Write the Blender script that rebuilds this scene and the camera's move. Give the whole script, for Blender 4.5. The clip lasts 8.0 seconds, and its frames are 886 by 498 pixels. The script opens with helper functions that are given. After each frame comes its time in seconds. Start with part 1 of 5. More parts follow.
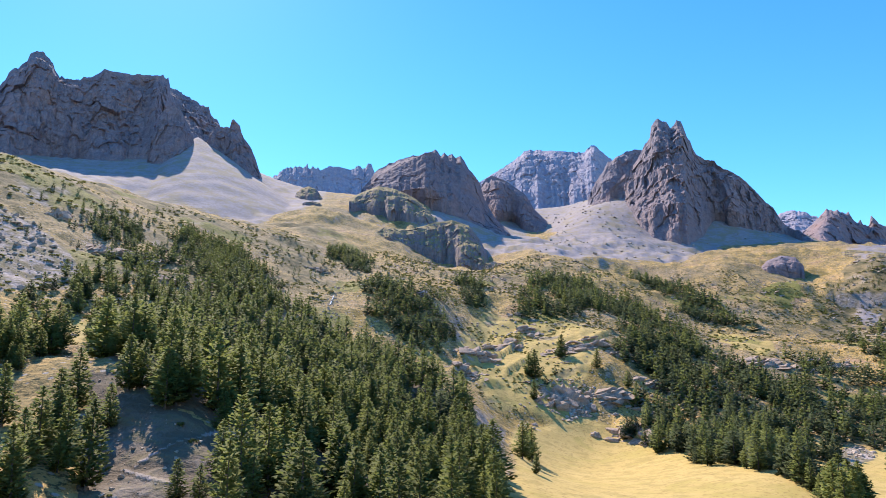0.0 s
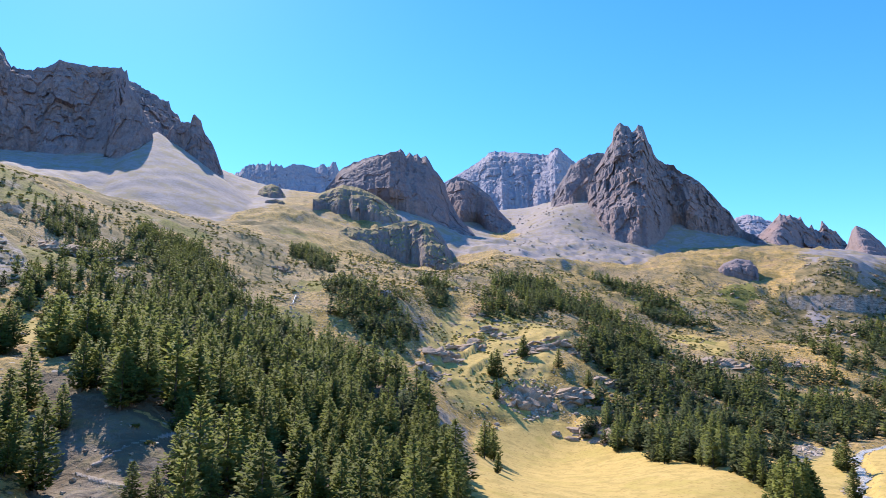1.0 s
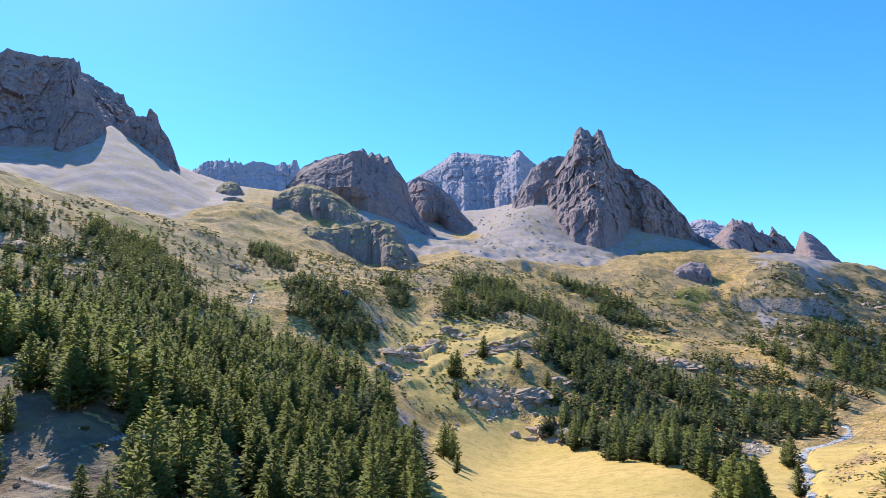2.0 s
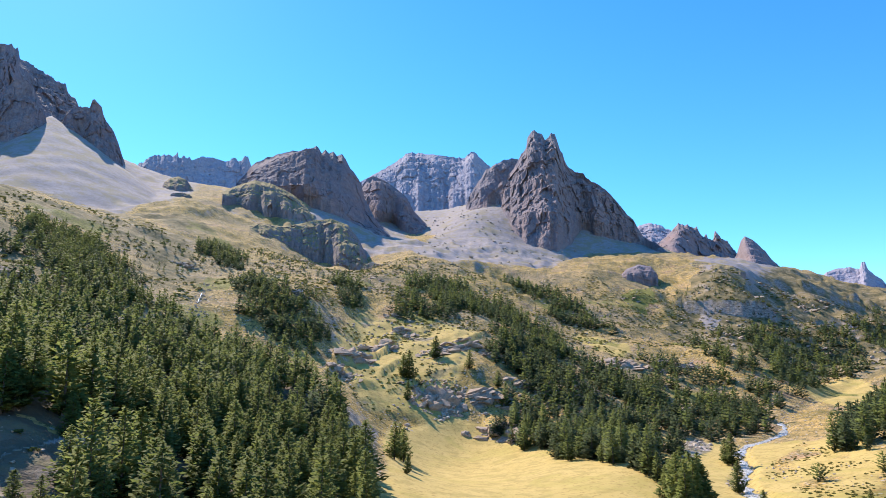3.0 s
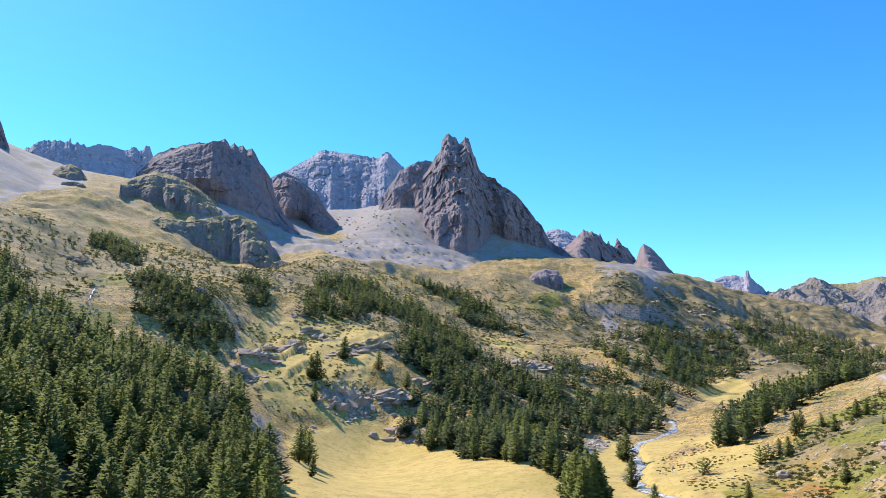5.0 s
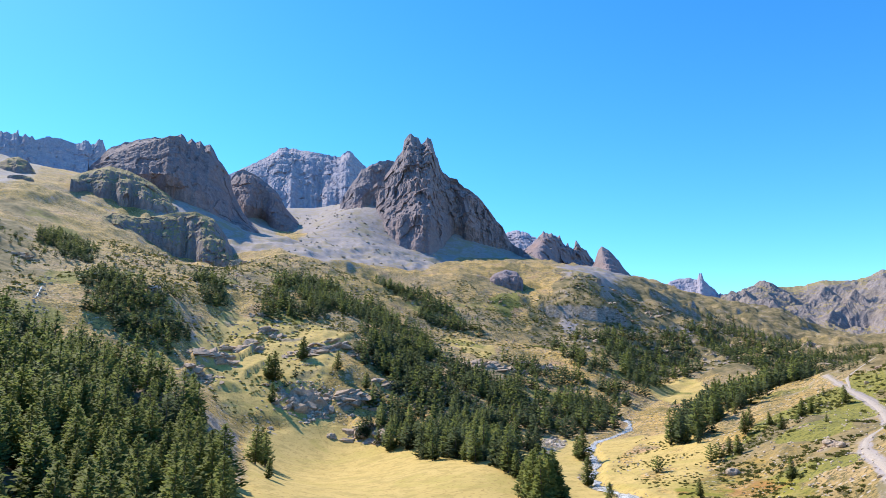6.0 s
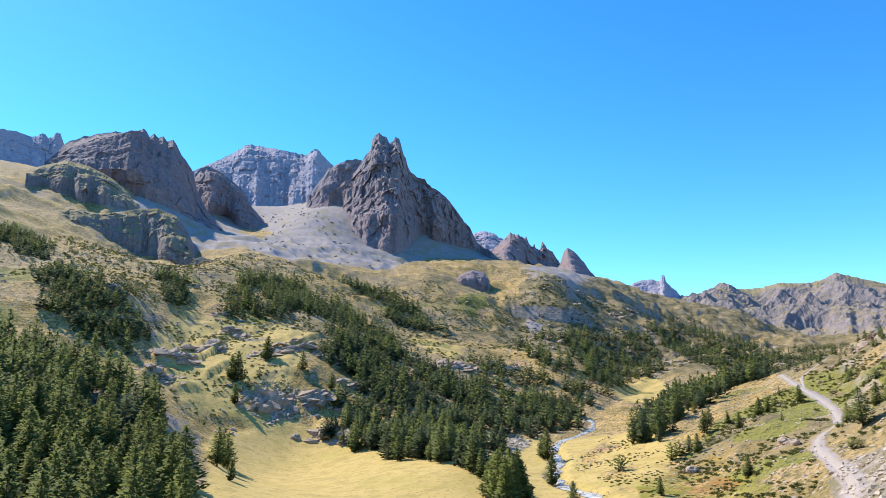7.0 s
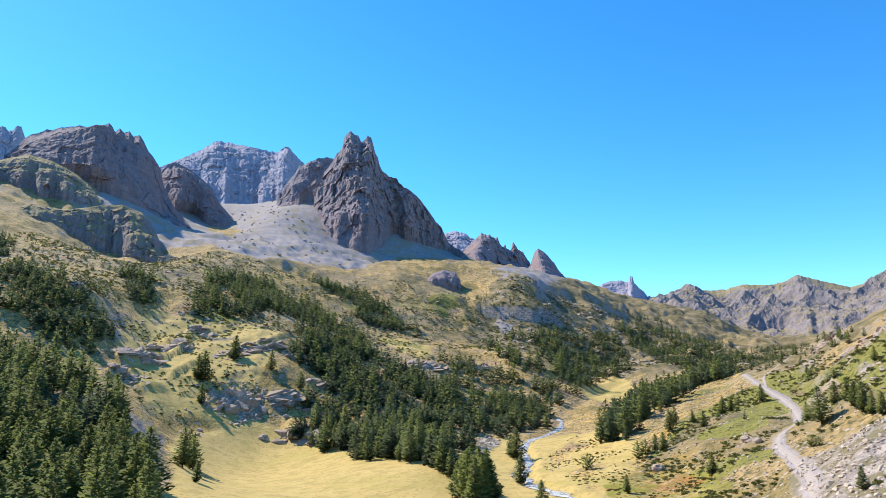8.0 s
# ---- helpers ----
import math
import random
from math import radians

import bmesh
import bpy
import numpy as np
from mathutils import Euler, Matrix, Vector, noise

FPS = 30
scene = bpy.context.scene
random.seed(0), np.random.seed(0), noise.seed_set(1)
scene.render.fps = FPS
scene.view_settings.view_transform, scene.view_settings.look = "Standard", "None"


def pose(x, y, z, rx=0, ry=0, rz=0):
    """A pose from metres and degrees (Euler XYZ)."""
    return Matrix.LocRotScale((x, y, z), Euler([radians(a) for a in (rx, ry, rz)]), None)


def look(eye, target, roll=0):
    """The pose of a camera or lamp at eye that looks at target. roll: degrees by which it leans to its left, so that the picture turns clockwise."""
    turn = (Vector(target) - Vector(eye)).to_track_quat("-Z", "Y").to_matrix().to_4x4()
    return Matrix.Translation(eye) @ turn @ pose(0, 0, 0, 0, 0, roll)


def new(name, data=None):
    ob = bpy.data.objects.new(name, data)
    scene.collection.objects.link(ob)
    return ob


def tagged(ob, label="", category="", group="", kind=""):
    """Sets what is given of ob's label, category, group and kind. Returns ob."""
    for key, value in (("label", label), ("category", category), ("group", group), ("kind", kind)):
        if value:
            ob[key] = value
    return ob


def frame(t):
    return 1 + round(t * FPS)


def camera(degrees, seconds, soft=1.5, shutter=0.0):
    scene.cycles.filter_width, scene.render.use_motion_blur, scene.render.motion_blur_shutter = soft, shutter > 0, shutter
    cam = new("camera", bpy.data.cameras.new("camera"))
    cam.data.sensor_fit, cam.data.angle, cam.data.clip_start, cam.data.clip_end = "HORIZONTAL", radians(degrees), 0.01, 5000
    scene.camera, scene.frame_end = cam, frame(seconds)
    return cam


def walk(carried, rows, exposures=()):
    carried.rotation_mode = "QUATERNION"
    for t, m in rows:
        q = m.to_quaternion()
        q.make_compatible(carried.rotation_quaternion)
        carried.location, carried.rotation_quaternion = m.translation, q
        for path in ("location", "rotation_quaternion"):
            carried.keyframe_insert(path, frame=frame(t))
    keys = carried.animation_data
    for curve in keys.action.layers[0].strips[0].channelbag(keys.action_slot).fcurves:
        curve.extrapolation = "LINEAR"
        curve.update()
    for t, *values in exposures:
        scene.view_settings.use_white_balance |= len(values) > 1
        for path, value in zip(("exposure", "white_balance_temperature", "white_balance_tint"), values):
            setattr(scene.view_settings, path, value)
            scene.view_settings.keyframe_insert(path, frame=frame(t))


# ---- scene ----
# ---- camera: a drone that hangs still over the meadow and turns to the right ----
cam = camera(69.36, 8.0, soft=0.5)
PATH = [(0.0, 0.0, 10.2), (0.5, -1.63, 10.2), (1.0, -3.24, 10.2), (1.5, -4.86, 10.22), (3.0, -10.98, 10.27), (3.5, -13.03, 10.28), (4.0, -15.02, 10.29), (4.5, -17.01, 10.32),
        (6.0, -22.5, 10.38), (6.5, -23.99, 10.38), (7.0, -25.48, 10.39), (7.5, -26.85, 10.39), (8.0, -28.09, 10.37)]
walk(cam, [(t, pose(0, 0, 45, 90 + pitch, 0, yaw)) for t, yaw, pitch in PATH], [(0.0, 1.0, 6500, 15), (2.0, 0.96, 6500, 12), (4.0, 0.93, 6450, 9), (8.0, 0.87, 6250, 6)])

# ---- light ----
SUN_BEARING, SUN_HEIGHT = 27.0, 42.5
world = bpy.data.worlds.new("world")
scene.world = world
world.use_nodes = True
_sky = world.node_tree.nodes.new("ShaderNodeTexSky")
_sky.sky_type, _sky.sun_disc = "NISHITA", False
_sky.sun_elevation, _sky.sun_rotation = radians(SUN_HEIGHT), radians(-SUN_BEARING)
_sky.altitude, _sky.air_density, _sky.dust_density, _sky.ozone_density = 2000, 1.0, 0.3, 2.5
world.node_tree.nodes["Background"].inputs["Strength"].default_value = 0.13
_deep = world.node_tree.nodes.new("ShaderNodeHueSaturation")
_deep.inputs["Hue"].default_value, _deep.inputs["Saturation"].default_value = 0.494, 1.28
_tint = world.node_tree.nodes.new("ShaderNodeMix")
_tint.data_type, _tint.blend_type = "RGBA", "MULTIPLY"
_tint.inputs["Factor"].default_value, _tint.inputs["B"].default_value = 1.0, (0.86, 1.09, 1.25, 1)
world.node_tree.links.new(_sky.outputs["Color"], _deep.inputs["Color"])
world.node_tree.links.new(_deep.outputs["Color"], _tint.inputs["A"])
world.node_tree.links.new(_tint.outputs["Result"], world.node_tree.nodes["Background"].inputs["Color"])
_sun = new("sun", bpy.data.lights.new("sun", "SUN"))
_sun.data.energy, _sun.data.angle, _sun.data.color = 3.9, radians(0.5), (1.0, 0.885, 0.765)
_a, _e = radians(SUN_BEARING), radians(SUN_HEIGHT)
_sun.matrix_world = look((0, 0, 300), (math.sin(_a) * math.cos(_e), -math.cos(_a) * math.cos(_e), 300 - math.sin(_e)))

# ---- plan of the land: bearing in degrees (left positive), distance and height in metres, from the meadow under the drone ----
EYE = 45.0

# apexes of scree cones below the gullies: bearing, distance, height
SCREE_CONES = [(21.9, 1850, 676)]
LEFT_HILLSIDE = [(26.2, 142, 24), (21.5, 138, 24), (32.0, 135, 25), (25.9, 200, 46), (18.3, 160, 29), (18.3, 195, 36), (23.0, 190, 44), (29.8, 300, 57), (26.9, 385, 81), (33.7, 330,
    70), (33.0, 450, 113), (33.4, 600, 184), (35.9, 740, 253), (30.9, 760, 240), (23.7, 860, 242), (15.3, 960, 248), (23.4, 560, 133), (19.7, 480,
    102), (11.2, 560, 102), (9.3, 760, 160), (9.7, 520, 87), (9.0, 300, 34), (13.4, 170, 20), (1.2, 300, 34)]
MID_SLOPE = [(-5.1, 202, 7), (-3.6, 300, 20), (0.4, 370, 40), (2.0, 570, 103), (4.2, 470, 59), (-3.3, 570, 67), (-5.7, 475, 41), (-9.7, 560, 64),
    (-13.2, 620, 83), (-5.8, 640, 92), (-4.4, 920, 178), (-8.0, 1200, 260), (0.7, 1100, 212), (-3.4, 1100, 202), (4.8, 1110, 255), (0.7, 1290, 278),
    (-10.9, 860, 152), (6.3, 1000, 225), (9.4, 1150, 292), (11.5, 1350, 376), (4.3, 1390, 352), (7.4, 1390, 370), (0.7, 1370, 340), (-17.6, 540, 43),
    (-24.3, 760, 72), (-26.2, 640, 47), (-20.3, 1080, 173), (-28.7, 1100, 159), (-25.3, 1480, 291), (-30.9, 1550, 286), (-13.5, 500, 47)]
MEADOW_AND_RIVER = [(-10.3, 240, 3), (-7.3, 304, 2), (-12.9, 420, 2), (-3.5, 400, 21), (-15.1, 425, 4), (-21.6, 365, 2), (-27.4, 268, 5), (-32.7, 268,
    -2), (-35.6, 385, -3), (-36.7, 450, 0), (-38.6, 530, 4), (-41.5, 760, 19), (-43.4, 830, 29), (-30.3, 365, -3), (-47.4, 250, 3), (-43.1, 360, 7),
    (-41.2, 265, 2), (-38.4, 272, 0)]
TRACK_SLOPE = [(-56.6, 190, 16), (-60.1, 185, 25), (-61.9, 205, 33), (-62.6, 430, 76), (-60.2, 460, 67), (-56.3, 500, 53), (-53.0, 540, 41), (-56.1,
    300, 24), (-54.9, 245, 19), (-56.0, 350, 28), (-47.7, 370, 18), (-51.9, 320, 20), (-51.6, 225, 12), (-46.9, 500, 24)]
VALLEY_HEAD = [(-51.4, 900, 40), (-52.2, 1150, 52), (-55.6, 1700, 104), (-45.7, 900, 47), (-38.8, 1000, 80), (-36.3, 780, 51), (-33.8, 690, 35),
    (-40.1, 880, 36), (-33.9, 1030, 105), (-32.9, 1085, 124), (-35.6, 1060, 114), (-31.4, 1095, 132), (-32.9, 1140, 166), (-35.7, 1185, 190), (-37.6,
    1150, 132), (-32.5, 1320, 233), (-36.5, 1550, 255), (-39.4, 1900, 287), (-43.0, 2100, 268), (-46.0, 2300, 265), (-48.2, 1700, 150), (-43.6, 1500,
    156), (-49.5, 1900, 185), (-52.4, 1800, 137), (-54.0, 1750, 119), (-50.3, 2500, 171), (-52.8, 2400, 136), (-56.0, 2500, 114), (-59.4, 2800, 132),
    (-62.3, 2900, 176), (-50.3, 3100, 227), (-55.6, 3100, 145), (-58.2, 1200, 70), (-62.3, 1300, 90), (-28.9, 1000, 121)]
SCREE_SLOPES = [(-15.8, 1500, 319), (-16.7, 2230, 665), (-15.2, 2130, 584), (-13.8, 2100, 557), (-16.9, 1850, 443), (-18.9, 1720, 354), (-23.4, 1950,
    448), (-4.5, 2250, 604), (-6.0, 2100, 522), (-8.3, 1880, 426), (-11.5, 1700, 392), (-13.6, 1950, 510), (-10.3, 2350, 595), (-21.1, 1680, 328),
    (-7.5, 1400, 306), (15.4, 1500, 407), (21.6, 1650, 520), (21.6, 1400, 398), (21.0, 1210, 303), (21.3, 1900, 656), (26.0, 1450, 425), (32.9, 1500, 437), (-25.4, 1950, 420), (-29.8,
    2050, 396), (4.4, 1900, 542), (11.5, 2200, 634), (-9.1, 2700, 699), (-34.0, 2300, 383), (-38.0, 2350, 362), (-30.4, 2700, 504), (30.8, 950, 276),
    (37.7, 950, 279), (23.7, 1050, 274), (15.3, 1120, 278), (-25.2, 1650, 308), (-52.9, 700, 17), (-56.1, 720, 28), (-59.9, 720, 44)]
BEYOND = [(180, 60, 0), (180, 300, -8), (180, 1500, -60), (180, 4800, -200), (120, 60, 12), (120, 300, 110), (120, 1500, 500), (120, 4800, 900),
          (-120, 60, 4), (-120, 300, 60), (-120, 1500, 420), (-120, 4800, 900), (75, 60, 14), (75, 300, 100), (75, 1500, 600), (75, 4800, 900), (50, 60, 12),
          (50, 300, 75), (50, 1000, 330), (50, 2000, 700), (-90, 60, 6), (-90, 300, 60), (-90, 1500, 420), (-90, 4800, 700), (20, 60, 6), (-20, 60, 0), (-50, 60, 2),
          (35, 4800, 600), (15, 4800, 650), (0, 4800, 800), (-15, 4800, 800), (-30, 4800, 500), (-45, 4800, 300)]


def hash01(i, j, k, seed):
    """A repeatable number from 0 to 1 for every cell of a lattice."""
    n = (i.astype(np.int64) * 374761393 + j.astype(np.int64) * 668265263 + k.astype(np.int64) * 1103515245 + seed * 974634777) & 0xFFFFFFFF
    n = ((n ^ (n >> 13)) * 1274126177) & 0xFFFFFFFF
    n = ((n ^ (n >> 16)) * 461845907) & 0xFFFFFFFF
    return ((n ^ (n >> 15)) & 0xFFFFFF) / float(0xFFFFFF)


def vnoise(x, y, z, seed=0):
    """Smooth noise from -1 to 1."""
    x, y, z = np.broadcast_arrays(np.asarray(x, float), np.asarray(y, float), np.asarray(z, float))
    i, j, k = np.floor(x), np.floor(y), np.floor(z)
    u, v, w = x - i, y - j, z - k
    u, v, w = (a * a * a * (a * (a * 6 - 15) + 10) for a in (u, v, w))
    total = 0
    for a in (0, 1):
        for b in (0, 1):
            for c in (0, 1):
                total = total + hash01(i + a, j + b, k + c, seed) * (u if a else 1 - u) * (v if b else 1 - v) * (w if c else 1 - w)
    return total * 2 - 1


def fbm(x, y, z=0.0, octaves=4, seed=0, gain=0.5):
    total, size = 0, 1.0
    for o in range(octaves):
        total = total + size * vnoise(np.asarray(x) * 2 ** o + 17.3 * o, np.asarray(y) * 2 ** o - 9.1 * o, np.asarray(z) * 2 ** o + 4.7 * o, seed + o)
        size *= gain
    return total


def ridged(x, y, z=0.0, octaves=4, seed=0, gain=0.5):
    """Sharp-crested noise from 0 to 1."""
    total, size, norm = 0, 1.0, 0
    for o in range(octaves):
        total = total + size * (1 - abs(vnoise(np.asarray(x) * 2 ** o + 3.3 * o, np.asarray(y) * 2 ** o + 7.9 * o, np.asarray(z) * 2 ** o, seed + o)) * 1.6)
        norm += size
        size *= gain
    return np.clip(total / norm, -0.6, 1)


def crags(x, y, z, seed=0):
    """Broken facets: every cell of a scattered lattice is a tilted plane of its own."""
    x, y, z = np.broadcast_arrays(np.asarray(x, float), np.asarray(y, float), np.asarray(z, float))
    i, j, k = np.floor(x), np.floor(y), np.floor(z)
    best, out = np.full(x.shape, 9e9), np.zeros(x.shape)
    for a in (-1, 0, 1):
        for b in (-1, 0, 1):
            for c in (-1, 0, 1):
                ci, cj, ck = i + a, j + b, k + c
                h = [hash01(ci, cj, ck, seed + 11 * q) for q in range(7)]
                dx, dy, dz = x - ci - h[0], y - cj - h[1], z - ck - h[2]
                away = dx * dx + dy * dy + dz * dz
                tilt = (dx * (h[3] - 0.5) + dy * (h[4] - 0.5) + dz * (h[5] - 0.5)) * 2.4 + (h[6] - 0.5) * 0.9
                nearer = away < best
                best, out = np.where(nearer, away, best), np.where(nearer, tilt, out)
    return out


SPOTS = np.array([p for part in (LEFT_HILLSIDE, MID_SLOPE, MEADOW_AND_RIVER, TRACK_SLOPE, VALLEY_HEAD, SCREE_SLOPES, BEYOND) for p in part], float)


def chart(bearing, dist):
    a = np.radians(bearing)
    return np.stack([2.2 * np.cos(a), 2.2 * np.sin(a), np.log(dist)], -1)


def kernel(a, b):
    d2 = ((a[:, None, :] - b[None, :, :]) ** 2).sum(-1)
    return -np.sqrt(d2 + 0.12 ** 2)


_c = chart(SPOTS[:, 0], SPOTS[:, 1])
_n = len(_c)
_m = np.zeros((_n + 1, _n + 1))
_m[:_n, :_n] = kernel(_c, _c) + 0.004 * np.eye(_n)
_m[_n, :_n] = _m[:_n, _n] = 1
WEIGHTS = np.linalg.solve(_m, np.append(SPOTS[:, 2] / SPOTS[:, 1], 0))


def base_height(bearing, dist):
    """The smooth lie of the land."""
    bearing, dist = np.broadcast_arrays(np.asarray(bearing, float), np.asarray(dist, float))
    flat_b, flat_d, out = bearing.ravel(), dist.ravel(), []
    for s in range(0, flat_b.size, 20000):
        out.append(kernel(chart(flat_b[s:s + 20000], flat_d[s:s + 20000]), _c) @ WEIGHTS[:-1] + WEIGHTS[-1])
    return (np.concatenate(out) * flat_d).reshape(bearing.shape)


def step(x, low, high):
    u = np.clip((x - low) / (high - low), 0, 1)
    return u * u * (3 - 2 * u)


def plan_xy(bearing, dist):
    a = np.radians(bearing)
    return -np.sin(a) * dist, np.cos(a) * dist


def polar(x, y):
    return np.degrees(np.arctan2(-np.asarray(x, float), y)), np.hypot(x, y)


def near_line(x, y, line):
    """Distance to a polyline given as bearing and distance, and how far along it."""
    px, py = plan_xy(np.array([p[0] for p in line], float), np.array([p[1] for p in line], float))
    best, along, run = np.full(np.shape(x), 1e9), np.zeros(np.shape(x)), 0.0
    for k in range(len(px) - 1):
        dx, dy = px[k + 1] - px[k], py[k + 1] - py[k]
        long = math.hypot(dx, dy)
        u = np.clip(((x - px[k]) * dx + (y - py[k]) * dy) / long ** 2, 0, 1)
        d = np.hypot(x - px[k] - u * dx, y - py[k] - u * dy)
        along = np.where(d < best, run + u * long, along)
        best = np.minimum(best, d)
        run += long
    return best, along


def inside(bearing, dist, ring):
    """Whether points lie in a ring of (bearing, distance)."""
    bearing, dist = np.asarray(bearing, float), np.log(np.asarray(dist, float))
    hit = np.zeros(bearing.shape, bool)
    for (b0, d0), (b1, d1) in zip(ring, ring[1:] + ring[:1]):
        d0, d1 = math.log(d0), math.log(d1)
        cross = ((d0 > dist) != (d1 > dist)) & (bearing < (b1 - b0) * (dist - d0) / ((d1 - d0) or 1e-9) + b0)
        hit ^= cross
    return hit


def meadow_mask(bearing, dist):
    """1 on the smooth hay meadow and the flats by the stream."""
    z = base_height(bearing, dist)
    return np.maximum((1 - step(z, 5, 12)) * (1 - step(dist, 400, 470)) * (1 - step(bearing, 2, 9)), 1 - step(dist, 70, 140))


def ground(bearing, dist):
    """Height of the ground with its hummocks and gullies."""
    x, y = plan_xy(np.asarray(bearing, float), np.asarray(dist, float))
    rough = 1 - 0.93 * meadow_mask(bearing, dist)
    far = step(dist, 400, 1300) * (1 - 0.88 * step(base_height(bearing, dist), 310, 400) * step(dist, 1250, 1450))
    relief = (2 + 6 * far) * fbm(x / 150, y / 150, 0, 2, 11) + (2.6 + 4.4 * far) * (ridged(x / 48, y / 48, 0, 3, 21) - 0.4) + 0.8 * fbm(x / 9, y / 9, 0, 2, 31)
    relief = relief + 15 * far * (ridged(x / 150, y / 150, 0, 4, 25, 0.55) - 0.4) * (1 - step(dist, 1900, 2400))
    head = (1 - step(bearing, -41, -37)) * step(bearing, -62, -58) * step(dist, 860, 1000) * (1 - step(dist, 2300, 2700))
    relief = relief + head * (26 * (ridged(x / 210, y / 210, 0, 5, 27, 0.55) - 0.4) + 5 * crags(x / 45, y / 45, 0, 28))
    shelf = vnoise(x / 34, y / 20, 0, 41) + 0.4 * vnoise(x / 11, y / 9, 0, 42)
    relief = relief + 0.8 * np.tanh(4 * shelf) * (1 - 0.5 * far)
    brook, _ = near_line(x, y, STREAM)
    path = np.minimum(near_line(x, y, TRACK)[0], near_line(x, y, TRACK_BRANCH)[0])
    calm = step(brook, 6, 22) * step(path, 3, 12)
    land = base_height(bearing, dist) + rough * relief * calm * step(dist, 40, 120) - 1.5 * (1 - step(brook, 2.5, 6.5))
    wobble = 2.5 * vnoise(x / 7, y / 7, 0, 46) + 5 * vnoise(x / 25, y / 25, 0, 47)
    for line, high in LEDGES:
        lb, ld = np.array(sorted(line), float).T
        behind = dist - np.interp(bearing, lb, ld) + wobble
        reach = np.clip(np.minimum(bearing - lb[0] + 0.4, lb[-1] + 0.4 - bearing) / 0.8, 0, 1)
        land = land + high * reach * step(behind, -1.0, 4.0) * (1 - step(behind, 5, 12 + 5 * high))
    for b0, d0, top in SCREE_CONES:
        cx, cy = plan_xy(b0, d0)
        ahead = (x * cx + y * cy) / d0 - d0
        aside = (x * cy - y * cx) / d0
        cone = top - np.hypot(0.56 * ahead, np.where(aside < 0, 1.3, 0.80) * aside) + 2 * vnoise(x / 40, y / 40, 0, 5)
        land = np.maximum(land, cone)
    return land

# low rock steps across the slopes: their line, as bearing and distance, and their height
LEDGES = [([(-0.5, 429), (-3.0, 458)], 4), ([(-1.3, 474), (-3.2, 482), (-4.8, 501), (-6.7, 551)], 5), ([(-4.5, 549), (-7.1, 577)], 3.5),
          ([(-6.6, 588), (-9.5, 600)], 4), ([(-9.6, 519), (-12.3, 546), (-15.1, 606)], 3), ([(-30.6, 1100), (-32.4, 1085), (-33.9, 1080), (-35.9, 1085), (-38.0, 1100)], 14),
          ([(-13.0, 447), (-14.9, 453), (-16.8, 460)], 3.5), ([(-14.7, 421), (-16.6, 407), (-18.5, 392)], 4), ([(-5.3, 462), (-7.6, 501)], 2.5),
          ([(-3.0, 424), (-5.0, 442)], 2.5), ([(-19.6, 492), (-23.0, 491)], 4), ([(-11.5, 485), (-14.3, 486)], 2.5)]

# rings and lines of the plan, as bearing and distance
FOREST = [(-5.4, 197), (-4.6, 244), (-3.3, 284), (-1.0, 312), (2.9, 354), (7.1, 443), (11.1, 430), (16.3, 403), (23.1, 364), (28.4, 290), (27.7, 205),
    (23.0, 166), (18.1, 162), (16.6, 149), (17.0, 134), (16.7, 112), (-5.5, 144)]
LEFT_TREES = [(37.2, 284), (32.5, 317), (32.2, 212), (32.6, 171), (28.2, 147), (27.6, 134), (32.9, 108), (35.8, 124)]
UPPER_LEFT_TREES = [(34.9, 365), (31.3, 388), (23.3, 487), (15.1, 514), (11.2, 485), (16.3, 396), (28.4, 290), (31.0, 325)]
CLUMP_A = [(29.2, 559), (26.6, 612), (23.4, 510), (25.4, 430), (28.4, 483)]
CLUMP_B = [(23.1, 675), (21.8, 690), (18.1, 675), (14.2, 580), (13.1, 480), (18.7, 428), (20.3, 525)]
GULLY_TREES = [(7.3, 621), (4.3, 591), (2.0, 547), (1.2, 522), (-0.8, 531), (-0.0, 479), (3.2, 457), (4.7, 493), (6.2, 527)]
CLUMP_C = [(10.4, 800), (9.4, 852), (6.6, 723), (7.3, 685)]
CLUMP_D = [(-1.1, 719), (-3.1, 760), (-4.1, 661), (-2.1, 614)]
BAND_TREES = [(-6.2, 639), (-7.1, 709), (-8.5, 875), (-11.0, 900), (-13.9, 854), (-16.0, 838), (-19.7, 755), (-22.8, 652), (-26.3, 584), (-26.3, 471),
    (-22.4, 470), (-18.9, 480), (-17.6, 513), (-16.4, 547), (-15.5, 597), (-14.8, 687), (-11.4, 624), (-8.4, 659)]
SPUR_TREES = [(-15.0, 558), (-16.9, 668), (-19.1, 659), (-21.7, 636), (-24.1, 602), (-27.3, 592), (-28.7, 555), (-31.5, 508), (-32.7, 434), (-30.1,
    387), (-27.5, 300), (-23.6, 312), (-18.6, 383), (-15.1, 416), (-16.5, 457), (-17.5, 488), (-16.3, 518)]
TERRACE_EDGE_TREES = [(-18.0, 398), (-22.1, 344), (-27.4, 283), (-30.3, 256), (-33.1, 218), (-31.7, 199), (-28.4, 239), (-26.0, 262), (-17.8, 378)]
STRIP_TREES = [(-16.2, 1026), (-18.5, 1063), (-21.5, 950), (-25.6, 854), (-25.7, 793), (-22.3, 824), (-19.3, 897)]
VALLEY_TREES = [(-31.9, 857), (-38.8, 1072), (-43.1, 1132), (-44.8, 915), (-42.2, 764), (-39.6, 657), (-36.7, 683), (-33.3, 698)]
